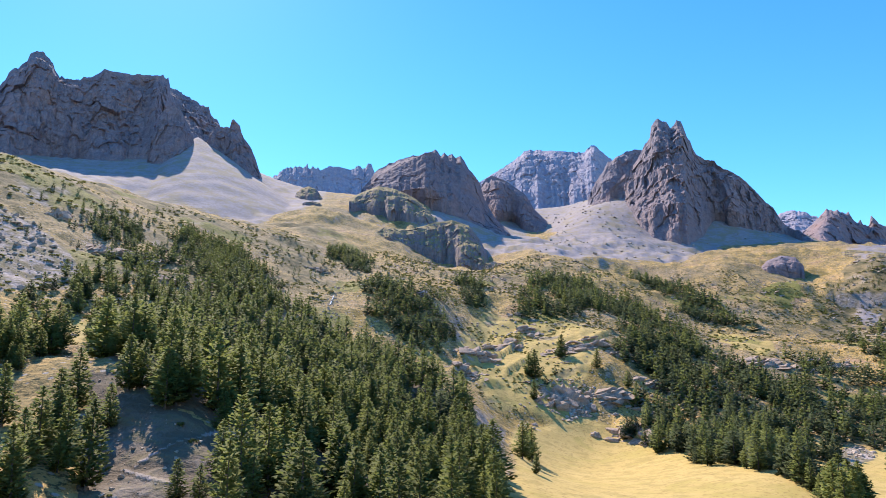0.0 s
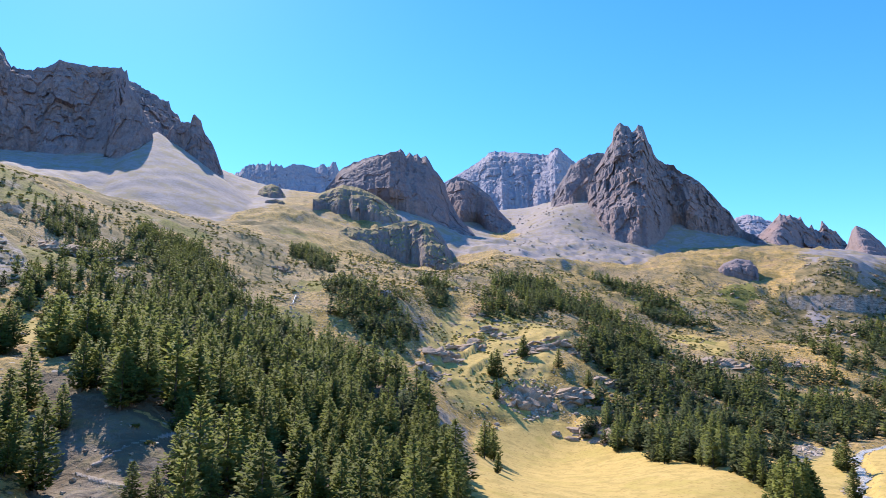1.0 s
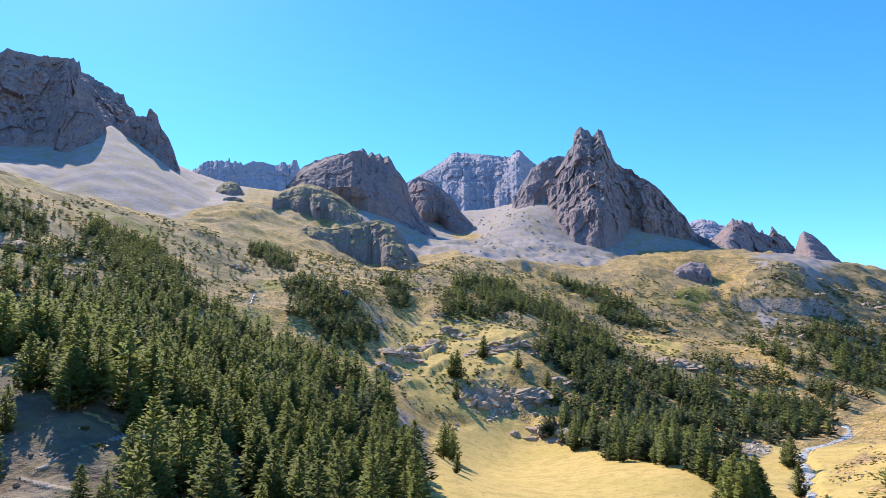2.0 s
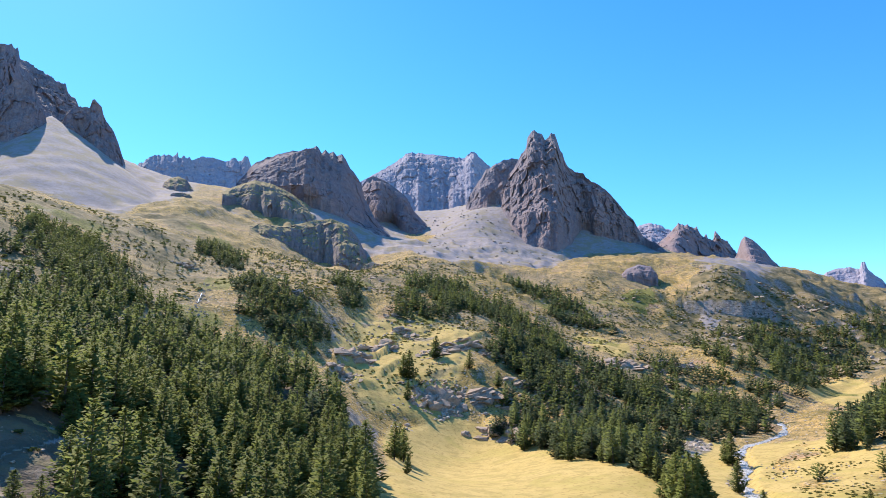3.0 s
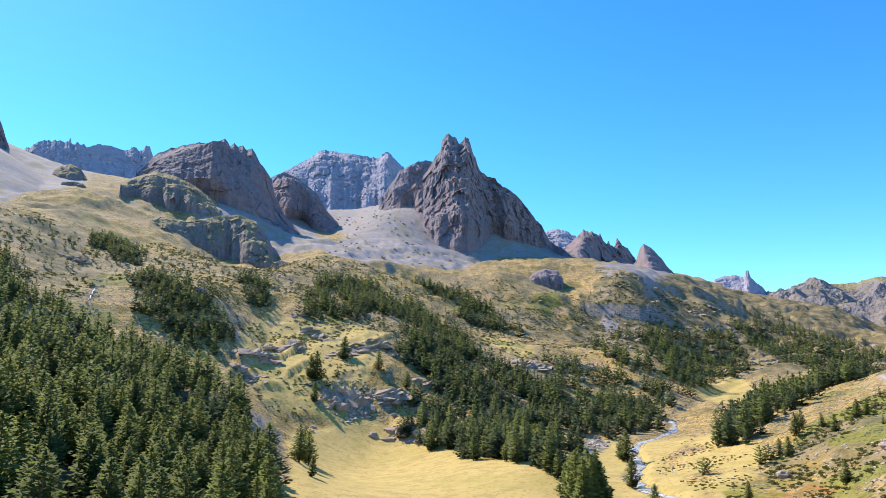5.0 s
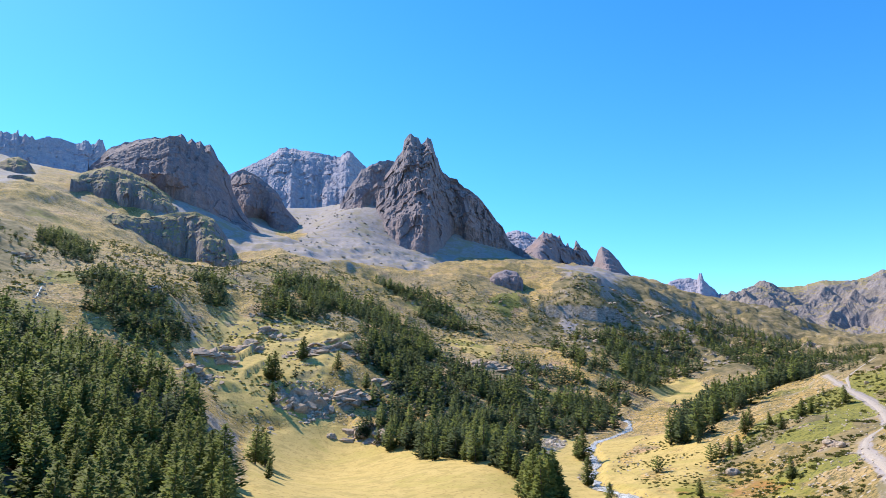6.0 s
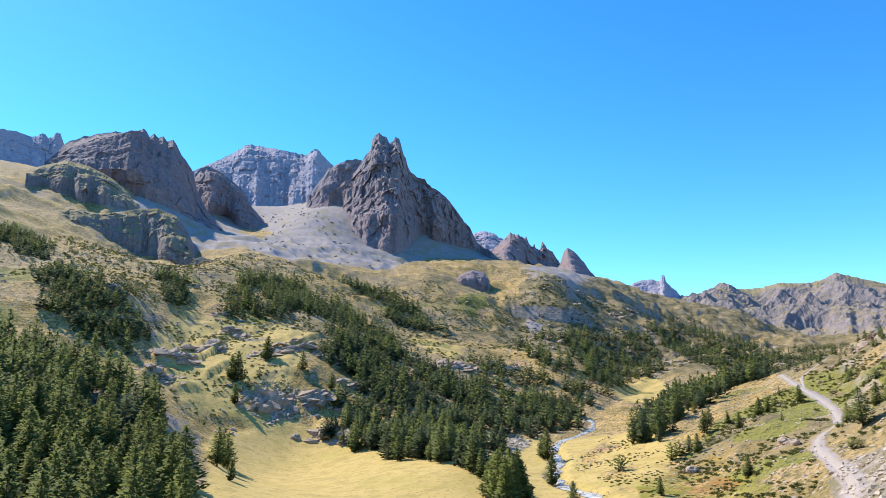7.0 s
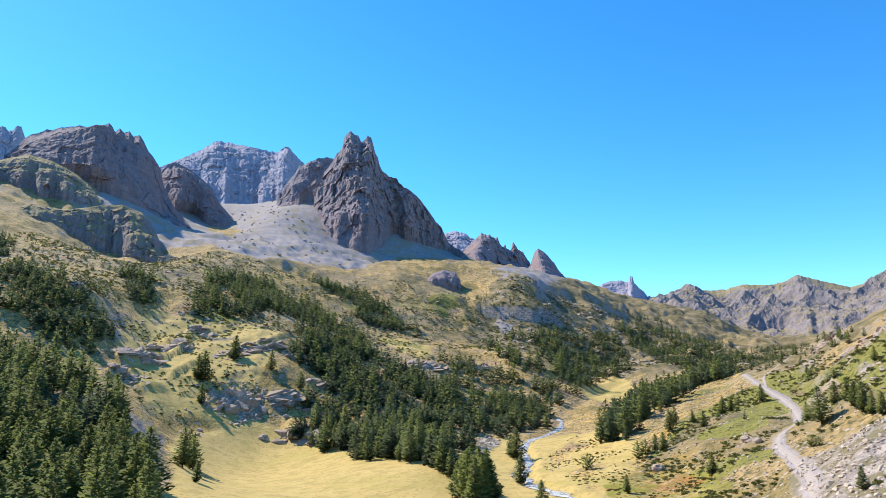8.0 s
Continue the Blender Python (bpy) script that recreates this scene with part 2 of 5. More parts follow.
VALLEY_STRIP_TREES = [(-43.1, 1312), (-45.0, 1341), (-50.6, 1169), (-52.2, 875), (-49.6, 833), (-46.2, 969)]
BANK_TREES = [(-41.3, 406), (-43.3, 518), (-46.0, 717), (-49.6, 833), (-52.2, 875), (-50.8, 429), (-46.9, 415), (-44.1, 356), (-41.8, 364)]
CREST_SHRUBS = [(-51.8, 912), (-56.3, 1348), (-60.2, 424), (-62.7, 404), (-62.6, 375), (-59.4, 411), (-55.5, 451)]
STREAM_TREES = [(-30.8, 530), (-36.7, 634), (-40.0, 589), (-38.5, 467), (-32.8, 434)]
MID_SCATTER = [(-1.8, 609), (-5.8, 639), (-13.6, 558), (-14.3, 463), (-10.5, 450), (-4.8, 457)]
SLOPE_SCATTER = [(15.3, 737), (4.3, 1009), (-5.9, 1060), (-15.7, 1080), (-25.7, 961), (-29.0, 749), (-24.4, 887), (-10.8, 778), (4.3, 654)]
TRACK_SCATTER = [(-44.0, 320), (-47.7, 363), (-52.9, 407), (-57.0, 424), (-62.3, 374), (-62.1, 235), (-59.1, 322), (-55.3, 384), (-51.8, 299), (-46.6,
    280)]
MAIN_SCREE = [(-8.5, 2302), (-7.3, 2030), (-10.3, 1709), (-8.2, 1290), (-9.0, 1132), (-13.4, 1166), (-17.2, 1249), (-19.9, 1259), (-22.2, 1393),
    (-24.4, 1776), (-30.5, 1860), (-30.6, 2471), (-22.4, 1896), (-16.1, 2150), (-13.1, 2540)]
GULLY_SCREE = [(-3.7, 2398), (-5.0, 2246), (-7.0, 2025), (-9.0, 1435), (-7.5, 1235), (-5.5, 1588), (-3.9, 1960)]
MIDDLE_SCREE = [(3, 1390), (-2, 1290), (-5, 1230), (-7.4, 1250), (-8, 1500), (-6, 1800), (0, 1800), (5, 1700)]
SADDLE_SCREE = [(-32.5, 1393), (-35.5, 1845), (-39.4, 1938), (-37.0, 1287), (-33.5, 1232)]
SCREE_PATCH = [(-32.3, 1072), (-33.9, 1066), (-35.9, 1001), (-33.6, 1004)]
LEFT_RUBBLE = [(37.6, 541), (33.2, 518), (31.2, 468), (29.0, 415), (31.3, 383), (36.8, 346)]
CLEARING_RUBBLE = [(28.5, 381), (26.2, 410), (25.4, 372), (28.6, 348)]
FOREST_GAP = [(28.8, 192), (27.2, 191), (22.5, 165), (18.1, 158), (16.7, 135), (16.3, 120), (28.4, 116)]
TRACK_RUBBLE = [(-63.2, 221), (-59.5, 205), (-56.6, 213), (-55.5, 208), (-57.2, 166), (-62.1, 136)]
SPUR_TOE_RUBBLE = [(-28.9, 399), (-32.3, 446), (-33.2, 415), (-30.3, 367)]
RIGHT_CREST = [(-52, 475), (-56, 440), (-60, 415), (-63, 380), (-67, 300), (-67, 900), (-58, 900), (-54, 860)]
HEATH = [(-29, 900), (-33, 1250), (-40, 2000), (-50, 2600), (-62, 2900), (-62, 900), (-52, 860), (-44, 850), (-38, 800)]
UPPER_FLAT = [(-39.8, 711), (-42.9, 873), (-44.9, 747), (-42.6, 626), (-40.5, 657)]
YELLOW_STRIP = [(-21.4, 807), (-24.3, 791), (-27.5, 721), (-25.8, 654), (-23.0, 717)]
KNOLL_HAY = [(-0.8, 515), (-3.8, 635), (-8.8, 607), (-14.6, 648), (-15.2, 583), (-12.5, 474), (-11.0, 450), (-14.6, 421), (-10.4, 412), (-3.7, 393)]
GREEN_PATCH = [(-26.8, 1037), (-29.1, 1173), (-29.8, 1104), (-28.5, 993)]
TRACK_HAY = [(-43.9, 286), (-47.7, 363), (-52.9, 407), (-57.0, 424), (-62.3, 364), (-63.2, 232), (-59.6, 231), (-56.8, 225), (-55.6, 210), (-51.4,
    190)]
HILL_CLUMP = [(29.4, 569), (27.9, 646), (25.8, 628), (25.7, 509), (28.4, 491)]
HILL_BELT = [(25.9, 467), (22.3, 695), (18.1, 677), (15.6, 614), (13.9, 536), (17.9, 457), (22.0, 478)]
HILL_ROW = [(10.6, 840), (9.4, 917), (6.6, 804), (6.8, 694), (9.3, 768)]
HILL_DOTS = [(35.2, 566), (33.5, 627), (30.8, 674), (23.6, 727), (23.5, 628), (29.2, 489), (34.3, 414)]
RAVINE_TREES = [(7.3, 640), (4.3, 662), (1.5, 590), (-0.8, 573), (-1.4, 515), (0.2, 447), (2.2, 470), (4.7, 491), (6.5, 527)]
HEAD_STRIP = [(-44.6, 1624), (-47.3, 1622), (-49.8, 1497), (-52.3, 1284), (-53.7, 1051), (-52.2, 885), (-50.1, 934), (-48.0, 1188), (-45.0, 1322)]
CREST_ROW = [(-52.6, 919), (-54.3, 1231), (-56.4, 1507), (-58.3, 1611), (-56.3, 1305), (-54.1, 478)]
SCARP_TREES = [(-30.5, 1090), (-32.4, 1078), (-35.9, 1078), (-38.3, 1095), (-38.5, 1160), (-35.5, 1190), (-31.5, 1150)]
SPUR_END_TREES = [(-26.9, 652), (-31.9, 739), (-35.3, 713), (-38.6, 668), (-39.1, 589), (-37.6, 511), (-33.7, 442), (-30.3, 412), (-25.9, 418)]
CLEARING = [(32.0, 325), (29.2, 345), (28.7, 308), (29.0, 257), (31.4, 265)]
BOG = [(-41.1, 253), (-43.0, 278), (-46.1, 279), (-49.1, 256), (-51.6, 229), (-52.9, 205), (-51.0, 197), (-46.4, 212), (-42.0, 223)]
STREAM_PASTURE = [(-38.9, 273), (-36.5, 317), (-37.1, 376), (-39.5, 427), (-42.2, 350), (-44.4, 317), (-47.7, 356), (-49.7, 287), (-52.8, 219),
    (-55.4, 191), (-54.5, 175), (-42.0, 210)]
HILL_SCATTER = [(33.3, 546), (27.9, 639), (22.3, 711), (14.3, 762), (8.3, 778), (7.3, 621), (13.2, 584), (18.9, 575), (26.0, 537), (30.9, 501)]
HEAD_SCATTER = [(-30.4, 831), (-33.9, 1020), (-38.8, 1141), (-43.6, 1499), (-48.1, 1520), (-51.8, 1144), (-50.1, 868), (-45.8, 1101), (-38.8, 998),
    (-33.8, 753)]
TRACK_UPPER = [(-54.2, 428), (-57.1, 443), (-60.2, 424), (-62.7, 398), (-65.2, 396), (-65.1, 211), (-62.1, 229), (-59.1, 322), (-56.8, 354)]
CRAG_BLOCKS = [(-10.2, 422), (-12.6, 438), (-13.2, 470), (-12.2, 468), (-11.4, 446), (-10.6, 434)]
KNOLL_BLOCKS = [(-8.3, 468), (-12.0, 485), (-12.5, 465), (-11.1, 453), (-8.4, 432)]
TRACK = [(-56.9, 171), (-56.9, 191), (-56.5, 203), (-55.5, 226), (-54.8, 247), (-55.0, 268), (-55.6, 280), (-56.4, 283), (-56.4, 308), (-56.0, 343),
    (-55.4, 365), (-54.5, 389), (-53.6, 420), (-52.8, 466)]
TRACK_BRANCH = [(-54.4, 395), (-54.2, 428), (-55.3, 448), (-56.3, 465)]
STREAM = [(-41.1, 219), (-39.7, 235), (-37.9, 253), (-35.6, 279), (-34.9, 308), (-35.4, 341), (-35.2, 373), (-34.9, 406), (-35.4, 432), (-36.6, 448),
    (-38.1, 481), (-38.3, 520), (-37.9, 541), (-38.8, 580), (-40.8, 674), (-42.4, 774), (-43.6, 815)]
MEADOW_TRAIL = [(-3.5, 400), (-5.9, 400), (-7.6, 397), (-8.6, 399)]
FOREST_TRAIL = [(18.8, 159), (20.7, 151), (22.7, 146), (24.7, 142)]
FOREST_TRAIL_LOWER = [(25.6, 142), (24.2, 137), (22.3, 132)]
FALLS = [(9.3, 629), (9.7, 569), (10.1, 522), (9.7, 493)]
OUTCROPS_KNOLL = [(-2.9, 485, 26.5, 11.6), (-5.5, 535, 28.3, 8.5), (-1.6, 441, 21.0, 9.3), (-10.0, 453, 20.0, 26.4), (-7.5, 589, 20.8, 10.4), (-6.4,
    641, 14.7, 14.7), (-11.1, 527, 32.6, 10.2), (-13.6, 541, 28.6, 12.4), (-17.3, 634, 16.8, 12.3), (-15.3, 454, 24.8, 11.2), (-16.2, 407, 27.3,
    16.5), (-10.9, 441, 11.7, 4.7), (-11.6, 436, 10.0, 3.8), (-9.5, 430, 6.1, 3.0), (-17.8, 491, 21.7, 10.4), (-18.8, 575, 20.3, 9.1)]
CRAGS = [(-9.4, 440, 24.0, 22.0), (-10.9, 444, 24.0, 24.0), (-12.0, 455, 16.0, 14.0), (-3.6, 486, 20.0, 14.0), (-1.9, 446, 18.0, 12.0)]
OUTCROPS_SLOPES = [(31.4, 549, 17.4, 22.3), (27.3, 493, 33.1, 18.3), (19.9, 531, 14.1, 18.7), (23.4, 447, 17.4, 11.8), 
    (11.3, 692, 20.8, 8.6), (-4.4, 1116, 29.5, 13.8), (-59.0, 446, 15.7, 9.4), (-61.3, 376, 14.6, 9.3), (-53.0, 268, 8.0,
    3.3), (-52.3, 1287, 45.4, 29.5), (-47.8, 1072, 47.3, 28.4), (-45.9, 280, 6.4, 3.0), (-56.8, 429, 11.4, 3.8), (-30.4, 692, 30.5, 11.0), (-28.9,
    639, 22.6, 9.0), (-32.8, 517, 18.3, 9.1), (-24.0, 515, 13.6, 6.4), (-31.1, 515, 22.7, 13.6), (-26.1, 624, 33.0, 11.0)]
TREES_LARCH = [(-6.8, 287, 15.7), (-7.6, 308, 15.8), (-7.2, 320, 15.3), (30.8, 230, 15.2), (30.4, 235, 14.5), (31.2, 226, 12.0), (29.1, 169, 14.2),
    (26.8, 158, 9.7), (28.0, 157, 8.4), (18.3, 161, 10.3), (18.3, 138, 10.9), (21.6, 126, 7.3), (19.9, 126, 6.7), (22.9, 164, 14.5), (25.7, 175, 13.7),
    (24.7, 175, 12.3), (-4.8, 193, 11.6), (-43.4, 244, 6.5), (-50.0, 248, 7.0), (-47.0, 342, 10.3), (-47.4, 361, 9.6), (-45.8, 315, 7.2), (-47.2, 368,
    7.1), (-57.9, 247, 12.2), (-57.0, 268, 7.1), (-54.0, 366, 9.0), (-58.9, 275, 8.3), (-61.7, 324, 6.3), (-60.1, 163, 4.9), (-15.8, 476, 12.6),
    (-13.3, 488, 14.6)]
TREES_PINE = [(-7.9, 251, 7.5), (-34.4, 360, 15.3), (-34.7, 285, 12.1), (-33.9, 370, 11.8), (-36.4, 226, 8.0), (-51.1, 348, 8.6), (-51.7, 355, 6.9),
    (-49.6, 336, 7.7), (-48.8, 342, 6.0), (-46.4, 307, 8.1), (-59.7, 254, 8.1), (-60.2, 245, 8.2), (-60.7, 231, 9.0), (-61.2, 225, 7.1), (-61.8, 219,
    6.6), (-29.3, 225, 11.9), (-32.2, 226, 14.0), (-10.3, 515, 18.2), (-7.9, 439, 13.2), (-8.1, 471, 20.8), (-7.5, 473, 16.7)]
TREES_SMALL = [(-40.3, 292, 6.7), (-44.4, 303, 7.5), (-45.0, 308, 6.5), (-56.3, 273, 2.4), (-56.6, 269, 1.9), (-59.0, 332, 4.7), (-58.6, 339, 4.2),
    (-57.3, 370, 4.6), (-57.5, 382, 4.0), (-57.1, 223, 3.5), (-57.6, 222, 2.7), (-50.7, 337, 4.2), (-5.6, 393, 3.4)]
HUT = (1.9, 573)
BOULDERS = [(29.8, 304, 1.9), (-12.9, 418, 3.0), (-13.2, 416, 1.7), (-7.9, 406, 2.2), (-7.8, 396, 1.4), (-6.5, 390, 0.9), (-45.9, 280, 2.7), (-53.4,
    267, 1.9), (-52.6, 270, 2.1), (-54.5, 234, 0.6), (-14.7, 443, 2.0), (-20.6, 368, 1.0), (-13.1, 420, 1.5), (-4.6, 1135, 8.0), (-20.6, 1266, 4.5),
    (-7.8, 583, 3.6)]



# ---- materials ----
class Nodes:
    """Short ways to wire a node material."""

    def __init__(self, name, rough=0.9):
        self.mat = bpy.data.materials.new(name)
        self.mat.use_nodes = True
        self.tree = self.mat.node_tree
        self.bsdf = self.tree.nodes["Principled BSDF"]
        self.bsdf.inputs["Roughness"].default_value = rough
        self.bsdf.inputs["Specular IOR Level"].default_value = 0.25
        self.coord = self.tree.nodes.new("ShaderNodeNewGeometry").outputs["Position"]

    def link(self, a, b):
        self.tree.links.new(a, b)

    def scaled(self, sx, sy, sz):
        n = self.tree.nodes.new("ShaderNodeVectorMath")
        n.operation = "MULTIPLY"
        self.link(self.coord, n.inputs[0])
        n.inputs[1].default_value = (sx, sy, sz)
        return n.outputs[0]

    def noise(self, size, detail=6.0, rough=0.55, stretch=(1, 1, 1), distort=0.0):
        n = self.tree.nodes.new("ShaderNodeTexNoise")
        n.inputs["Scale"].default_value, n.inputs["Detail"].default_value = 1.0, detail
        n.inputs["Roughness"].default_value, n.inputs["Distortion"].default_value = rough, distort
        self.link(self.scaled(stretch[0] / size, stretch[1] / size, stretch[2] / size), n.inputs["Vector"])
        return n.outputs["Fac"]

    def cells(self, size, feature="F1", output="Distance"):
        n = self.tree.nodes.new("ShaderNodeTexVoronoi")
        n.feature = feature
        n.inputs["Scale"].default_value = 1.0
        self.link(self.scaled(1 / size, 1 / size, 1 / size), n.inputs["Vector"])
        return n.outputs[output]

    def ramp(self, fac, *stops):
        n = self.tree.nodes.new("ShaderNodeValToRGB")
        while len(n.color_ramp.elements) < len(stops):
            n.color_ramp.elements.new(0.5)
        for e, (p, c) in zip(n.color_ramp.elements, stops):
            e.position, e.color = p, (*c, 1) if isinstance(c, tuple) else (c, c, c, 1)
        self.link(fac, n.inputs["Fac"])
        return n.outputs["Color"]

    def mix(self, fac, a, b, kind="MIX"):
        n = self.tree.nodes.new("ShaderNodeMix")
        n.data_type, n.blend_type = "RGBA", kind
        for socket, value in ((n.inputs["Factor"], fac), (n.inputs["A"], a), (n.inputs["B"], b)):
            if hasattr(value, "links"):
                self.link(value, socket)
            elif isinstance(value, tuple):
                socket.default_value = (*value, 1)
            else:
                socket.default_value = value
        return n.outputs["Result"]

    def math(self, op, a, b=0.0, clamp=False):
        n = self.tree.nodes.new("ShaderNodeMath")
        n.operation, n.use_clamp = op, clamp
        for socket, value in ((n.inputs[0], a), (n.inputs[1], b)):
            if hasattr(value, "links"):
                self.link(value, socket)
            else:
                socket.default_value = value
        return n.outputs[0]

    def attribute(self, name):
        n = self.tree.nodes.new("ShaderNodeAttribute")
        n.attribute_name = name
        return n.outputs["Fac"]

    def random(self, island=False):
        if island:
            return self.tree.nodes.new("ShaderNodeNewGeometry").outputs["Random Per Island"]
        return self.tree.nodes.new("ShaderNodeObjectInfo").outputs["Random"]

    def bump(self, height, depth, strength=1.0):
        n = self.tree.nodes.new("ShaderNodeBump")
        n.inputs["Distance"].default_value, n.inputs["Strength"].default_value = depth, strength
        self.link(height, n.inputs["Height"])
        self.link(n.outputs["Normal"], self.bsdf.inputs["Normal"])

    def paint(self, colour):
        if hasattr(colour, "links"):
            self.link(colour, self.bsdf.inputs["Base Color"])
        else:
            self.bsdf.inputs["Base Color"].default_value = (*colour, 1)
        return self.mat


def ground_material():
    n = Nodes("alpine_ground", 0.95)
    patch, fine, tiny, speck = n.noise(42, 6, 0.62), n.noise(7, 6, 0.62), n.noise(1.6, 5, 0.62), n.cells(3.2)
    turf = n.ramp(patch, (0.32, (0.21, 0.155, 0.038)), (0.44, (0.44, 0.285, 0.078)), (0.54, (0.59, 0.385, 0.13)), (0.66, (0.42, 0.255, 0.14)))
    turf = n.mix(n.ramp(n.noise(170, 5, 0.6), (0.45, 0.0), (0.62, 0.75)), turf, n.mix(fine, (0.26, 0.185, 0.10), (0.42, 0.315, 0.18)))
    turf = n.mix(n.ramp(n.noise(17, 7, 0.68), (0.52, 0.0), (0.62, 0.7)), turf, (0.20, 0.16, 0.065))
    turf = n.mix(n.ramp(fine, (0.52, 0.0), (0.62, 0.7)), turf, (0.23, 0.18, 0.07))
    turf = n.mix(n.ramp(tiny, (0.53, 0.0), (0.60, 0.85)), turf, (0.075, 0.07, 0.03))
    turf = n.mix(n.ramp(n.noise(3.4, 5, 0.7), (0.56, 0.0), (0.60, 0.85)), turf, (0.085, 0.082, 0.032))
    turf = n.mix(n.ramp(speck, (0.17, 0.8), (0.26, 0.0)), turf, (0.44, 0.39, 0.345))
    hay = n.mix(n.noise(18, 6, 0.65), (0.44, 0.315, 0.09), (0.585, 0.43, 0.16))
    hay = n.mix(n.ramp(fine, (0.48, 0.0), (0.62, 0.7)), hay, (0.35, 0.265, 0.08))
    hay = n.mix(n.ramp(n.noise(30, 5, 0.6, (1, 1, 1), 1.0), (0.52, 0.0), (0.62, 0.6)), hay, (0.41, 0.325, 0.085))
    hay = n.mix(n.ramp(tiny, (0.55, 0.0), (0.64, 0.65)), hay, (0.27, 0.175, 0.055))
    lush = n.mix(fine, (0.145, 0.145, 0.032), (0.32, 0.275, 0.062))
    lush = n.mix(n.ramp(tiny, (0.50, 0.0), (0.60, 0.8)), lush, (0.06, 0.075, 0.02))
    scree = n.mix(n.noise(70, 6), (0.285, 0.245, 0.242), (0.415, 0.362, 0.355))
    scree = n.mix(n.ramp(n.noise(26, 6, 0.7, (1, 1, 0.3)), (0.5, 0.0), (0.7, 0.6)), scree, (0.25, 0.215, 0.21))
    scree = n.mix(n.ramp(n.noise(11, 7, 0.7), (0.46, 0.0), (0.62, 0.7)), scree, (0.25, 0.215, 0.185))
    scree = n.mix(n.ramp(n.noise(38, 8, 0.7, (1, 1, 0.5)), (0.49, 0.0), (0.59, 0.75)), scree, (0.31, 0.25, 0.14))
    scree = n.mix(n.ramp(tiny, (0.55, 0.0), (0.7, 0.5)), scree, (0.20, 0.18, 0.17))
    rubble = n.mix(n.cells(2.2, "F1", "Color"), (0.25, 0.205, 0.18), (0.48, 0.41, 0.36))
    rubble = n.mix(n.ramp(fine, (0.42, 0.0), (0.56, 0.85)), rubble, (0.16, 0.135, 0.055))
    soil = n.mix(fine, (0.10, 0.076, 0.05), (0.19, 0.145, 0.095))
    bog = n.mix(n.ramp(n.noise(26, 5, 0.6), (0.47, 0.0), (0.56, 1.0)), (0.25, 0.225, 0.03), (0.34, 0.165, 0.05))
    bog = n.mix(n.ramp(tiny, (0.50, 0.0), (0.62, 0.6)), bog, (0.12, 0.125, 0.025))

    def soft(name, spread=0.7):
        return n.math("ADD", n.attribute(name), n.math("MULTIPLY", n.math("SUBTRACT", n.noise(14, 9, 0.72), 0.5), spread))

    def edge(name, spread=0.9):
        return n.ramp(soft(name, spread), (0.40, 0.0), (0.60, 1.0))

    colour = n.mix(edge("hay"), turf, hay)
    heath = n.ramp(n.noise(24, 8, 0.68), (0.36, (0.085, 0.08, 0.034)), (0.47, (0.19, 0.15, 0.068)), (0.56, (0.29, 0.215, 0.10)), (0.68, (0.36, 0.29, 0.21)))
    colour = n.mix(edge("heath"), colour, heath)
    colour = n.mix(edge("lush"), colour, lush)
    colour = n.mix(edge("bog"), colour, bog)
    colour = n.mix(edge("soil"), colour, soil)
    colour = n.mix(edge("rubble", 1.2), colour, rubble)
    up = n.tree.nodes.new("ShaderNodeSeparateXYZ")
    n.link(n.tree.nodes.new("ShaderNodeNewGeometry").outputs["Normal"], up.inputs[0])
    steep = n.math("ADD", up.outputs["Z"], n.math("MULTIPLY", n.math("SUBTRACT", fine, 0.5), 0.35))
    bare = n.mix(n.ramp(n.noise(4, 9, 0.74, (1, 1, 2.2), 0.6), (0.36, 0.0), (0.64, 1.0)), (0.10, 0.085, 0.07), (0.50, 0.42, 0.35))
    colour = n.mix(n.ramp(steep, (0.68, 1.0), (0.78, 0.0)), colour, bare)
    colour = n.mix(edge("scree", 1.6), colour, scree)
    height = n.math("ADD", n.math("MULTIPLY", fine, 0.8), n.math("MULTIPLY", tiny, 0.35))
    n.bump(n.math("MULTIPLY", height, n.math("SUBTRACT", 1.0, n.math("MAXIMUM", n.math("MULTIPLY", n.attribute("hay"), 0.8), n.math("MULTIPLY", n.attribute("scree"), 0.72)))), 2.2, 0.9)
    return n.paint(colour)


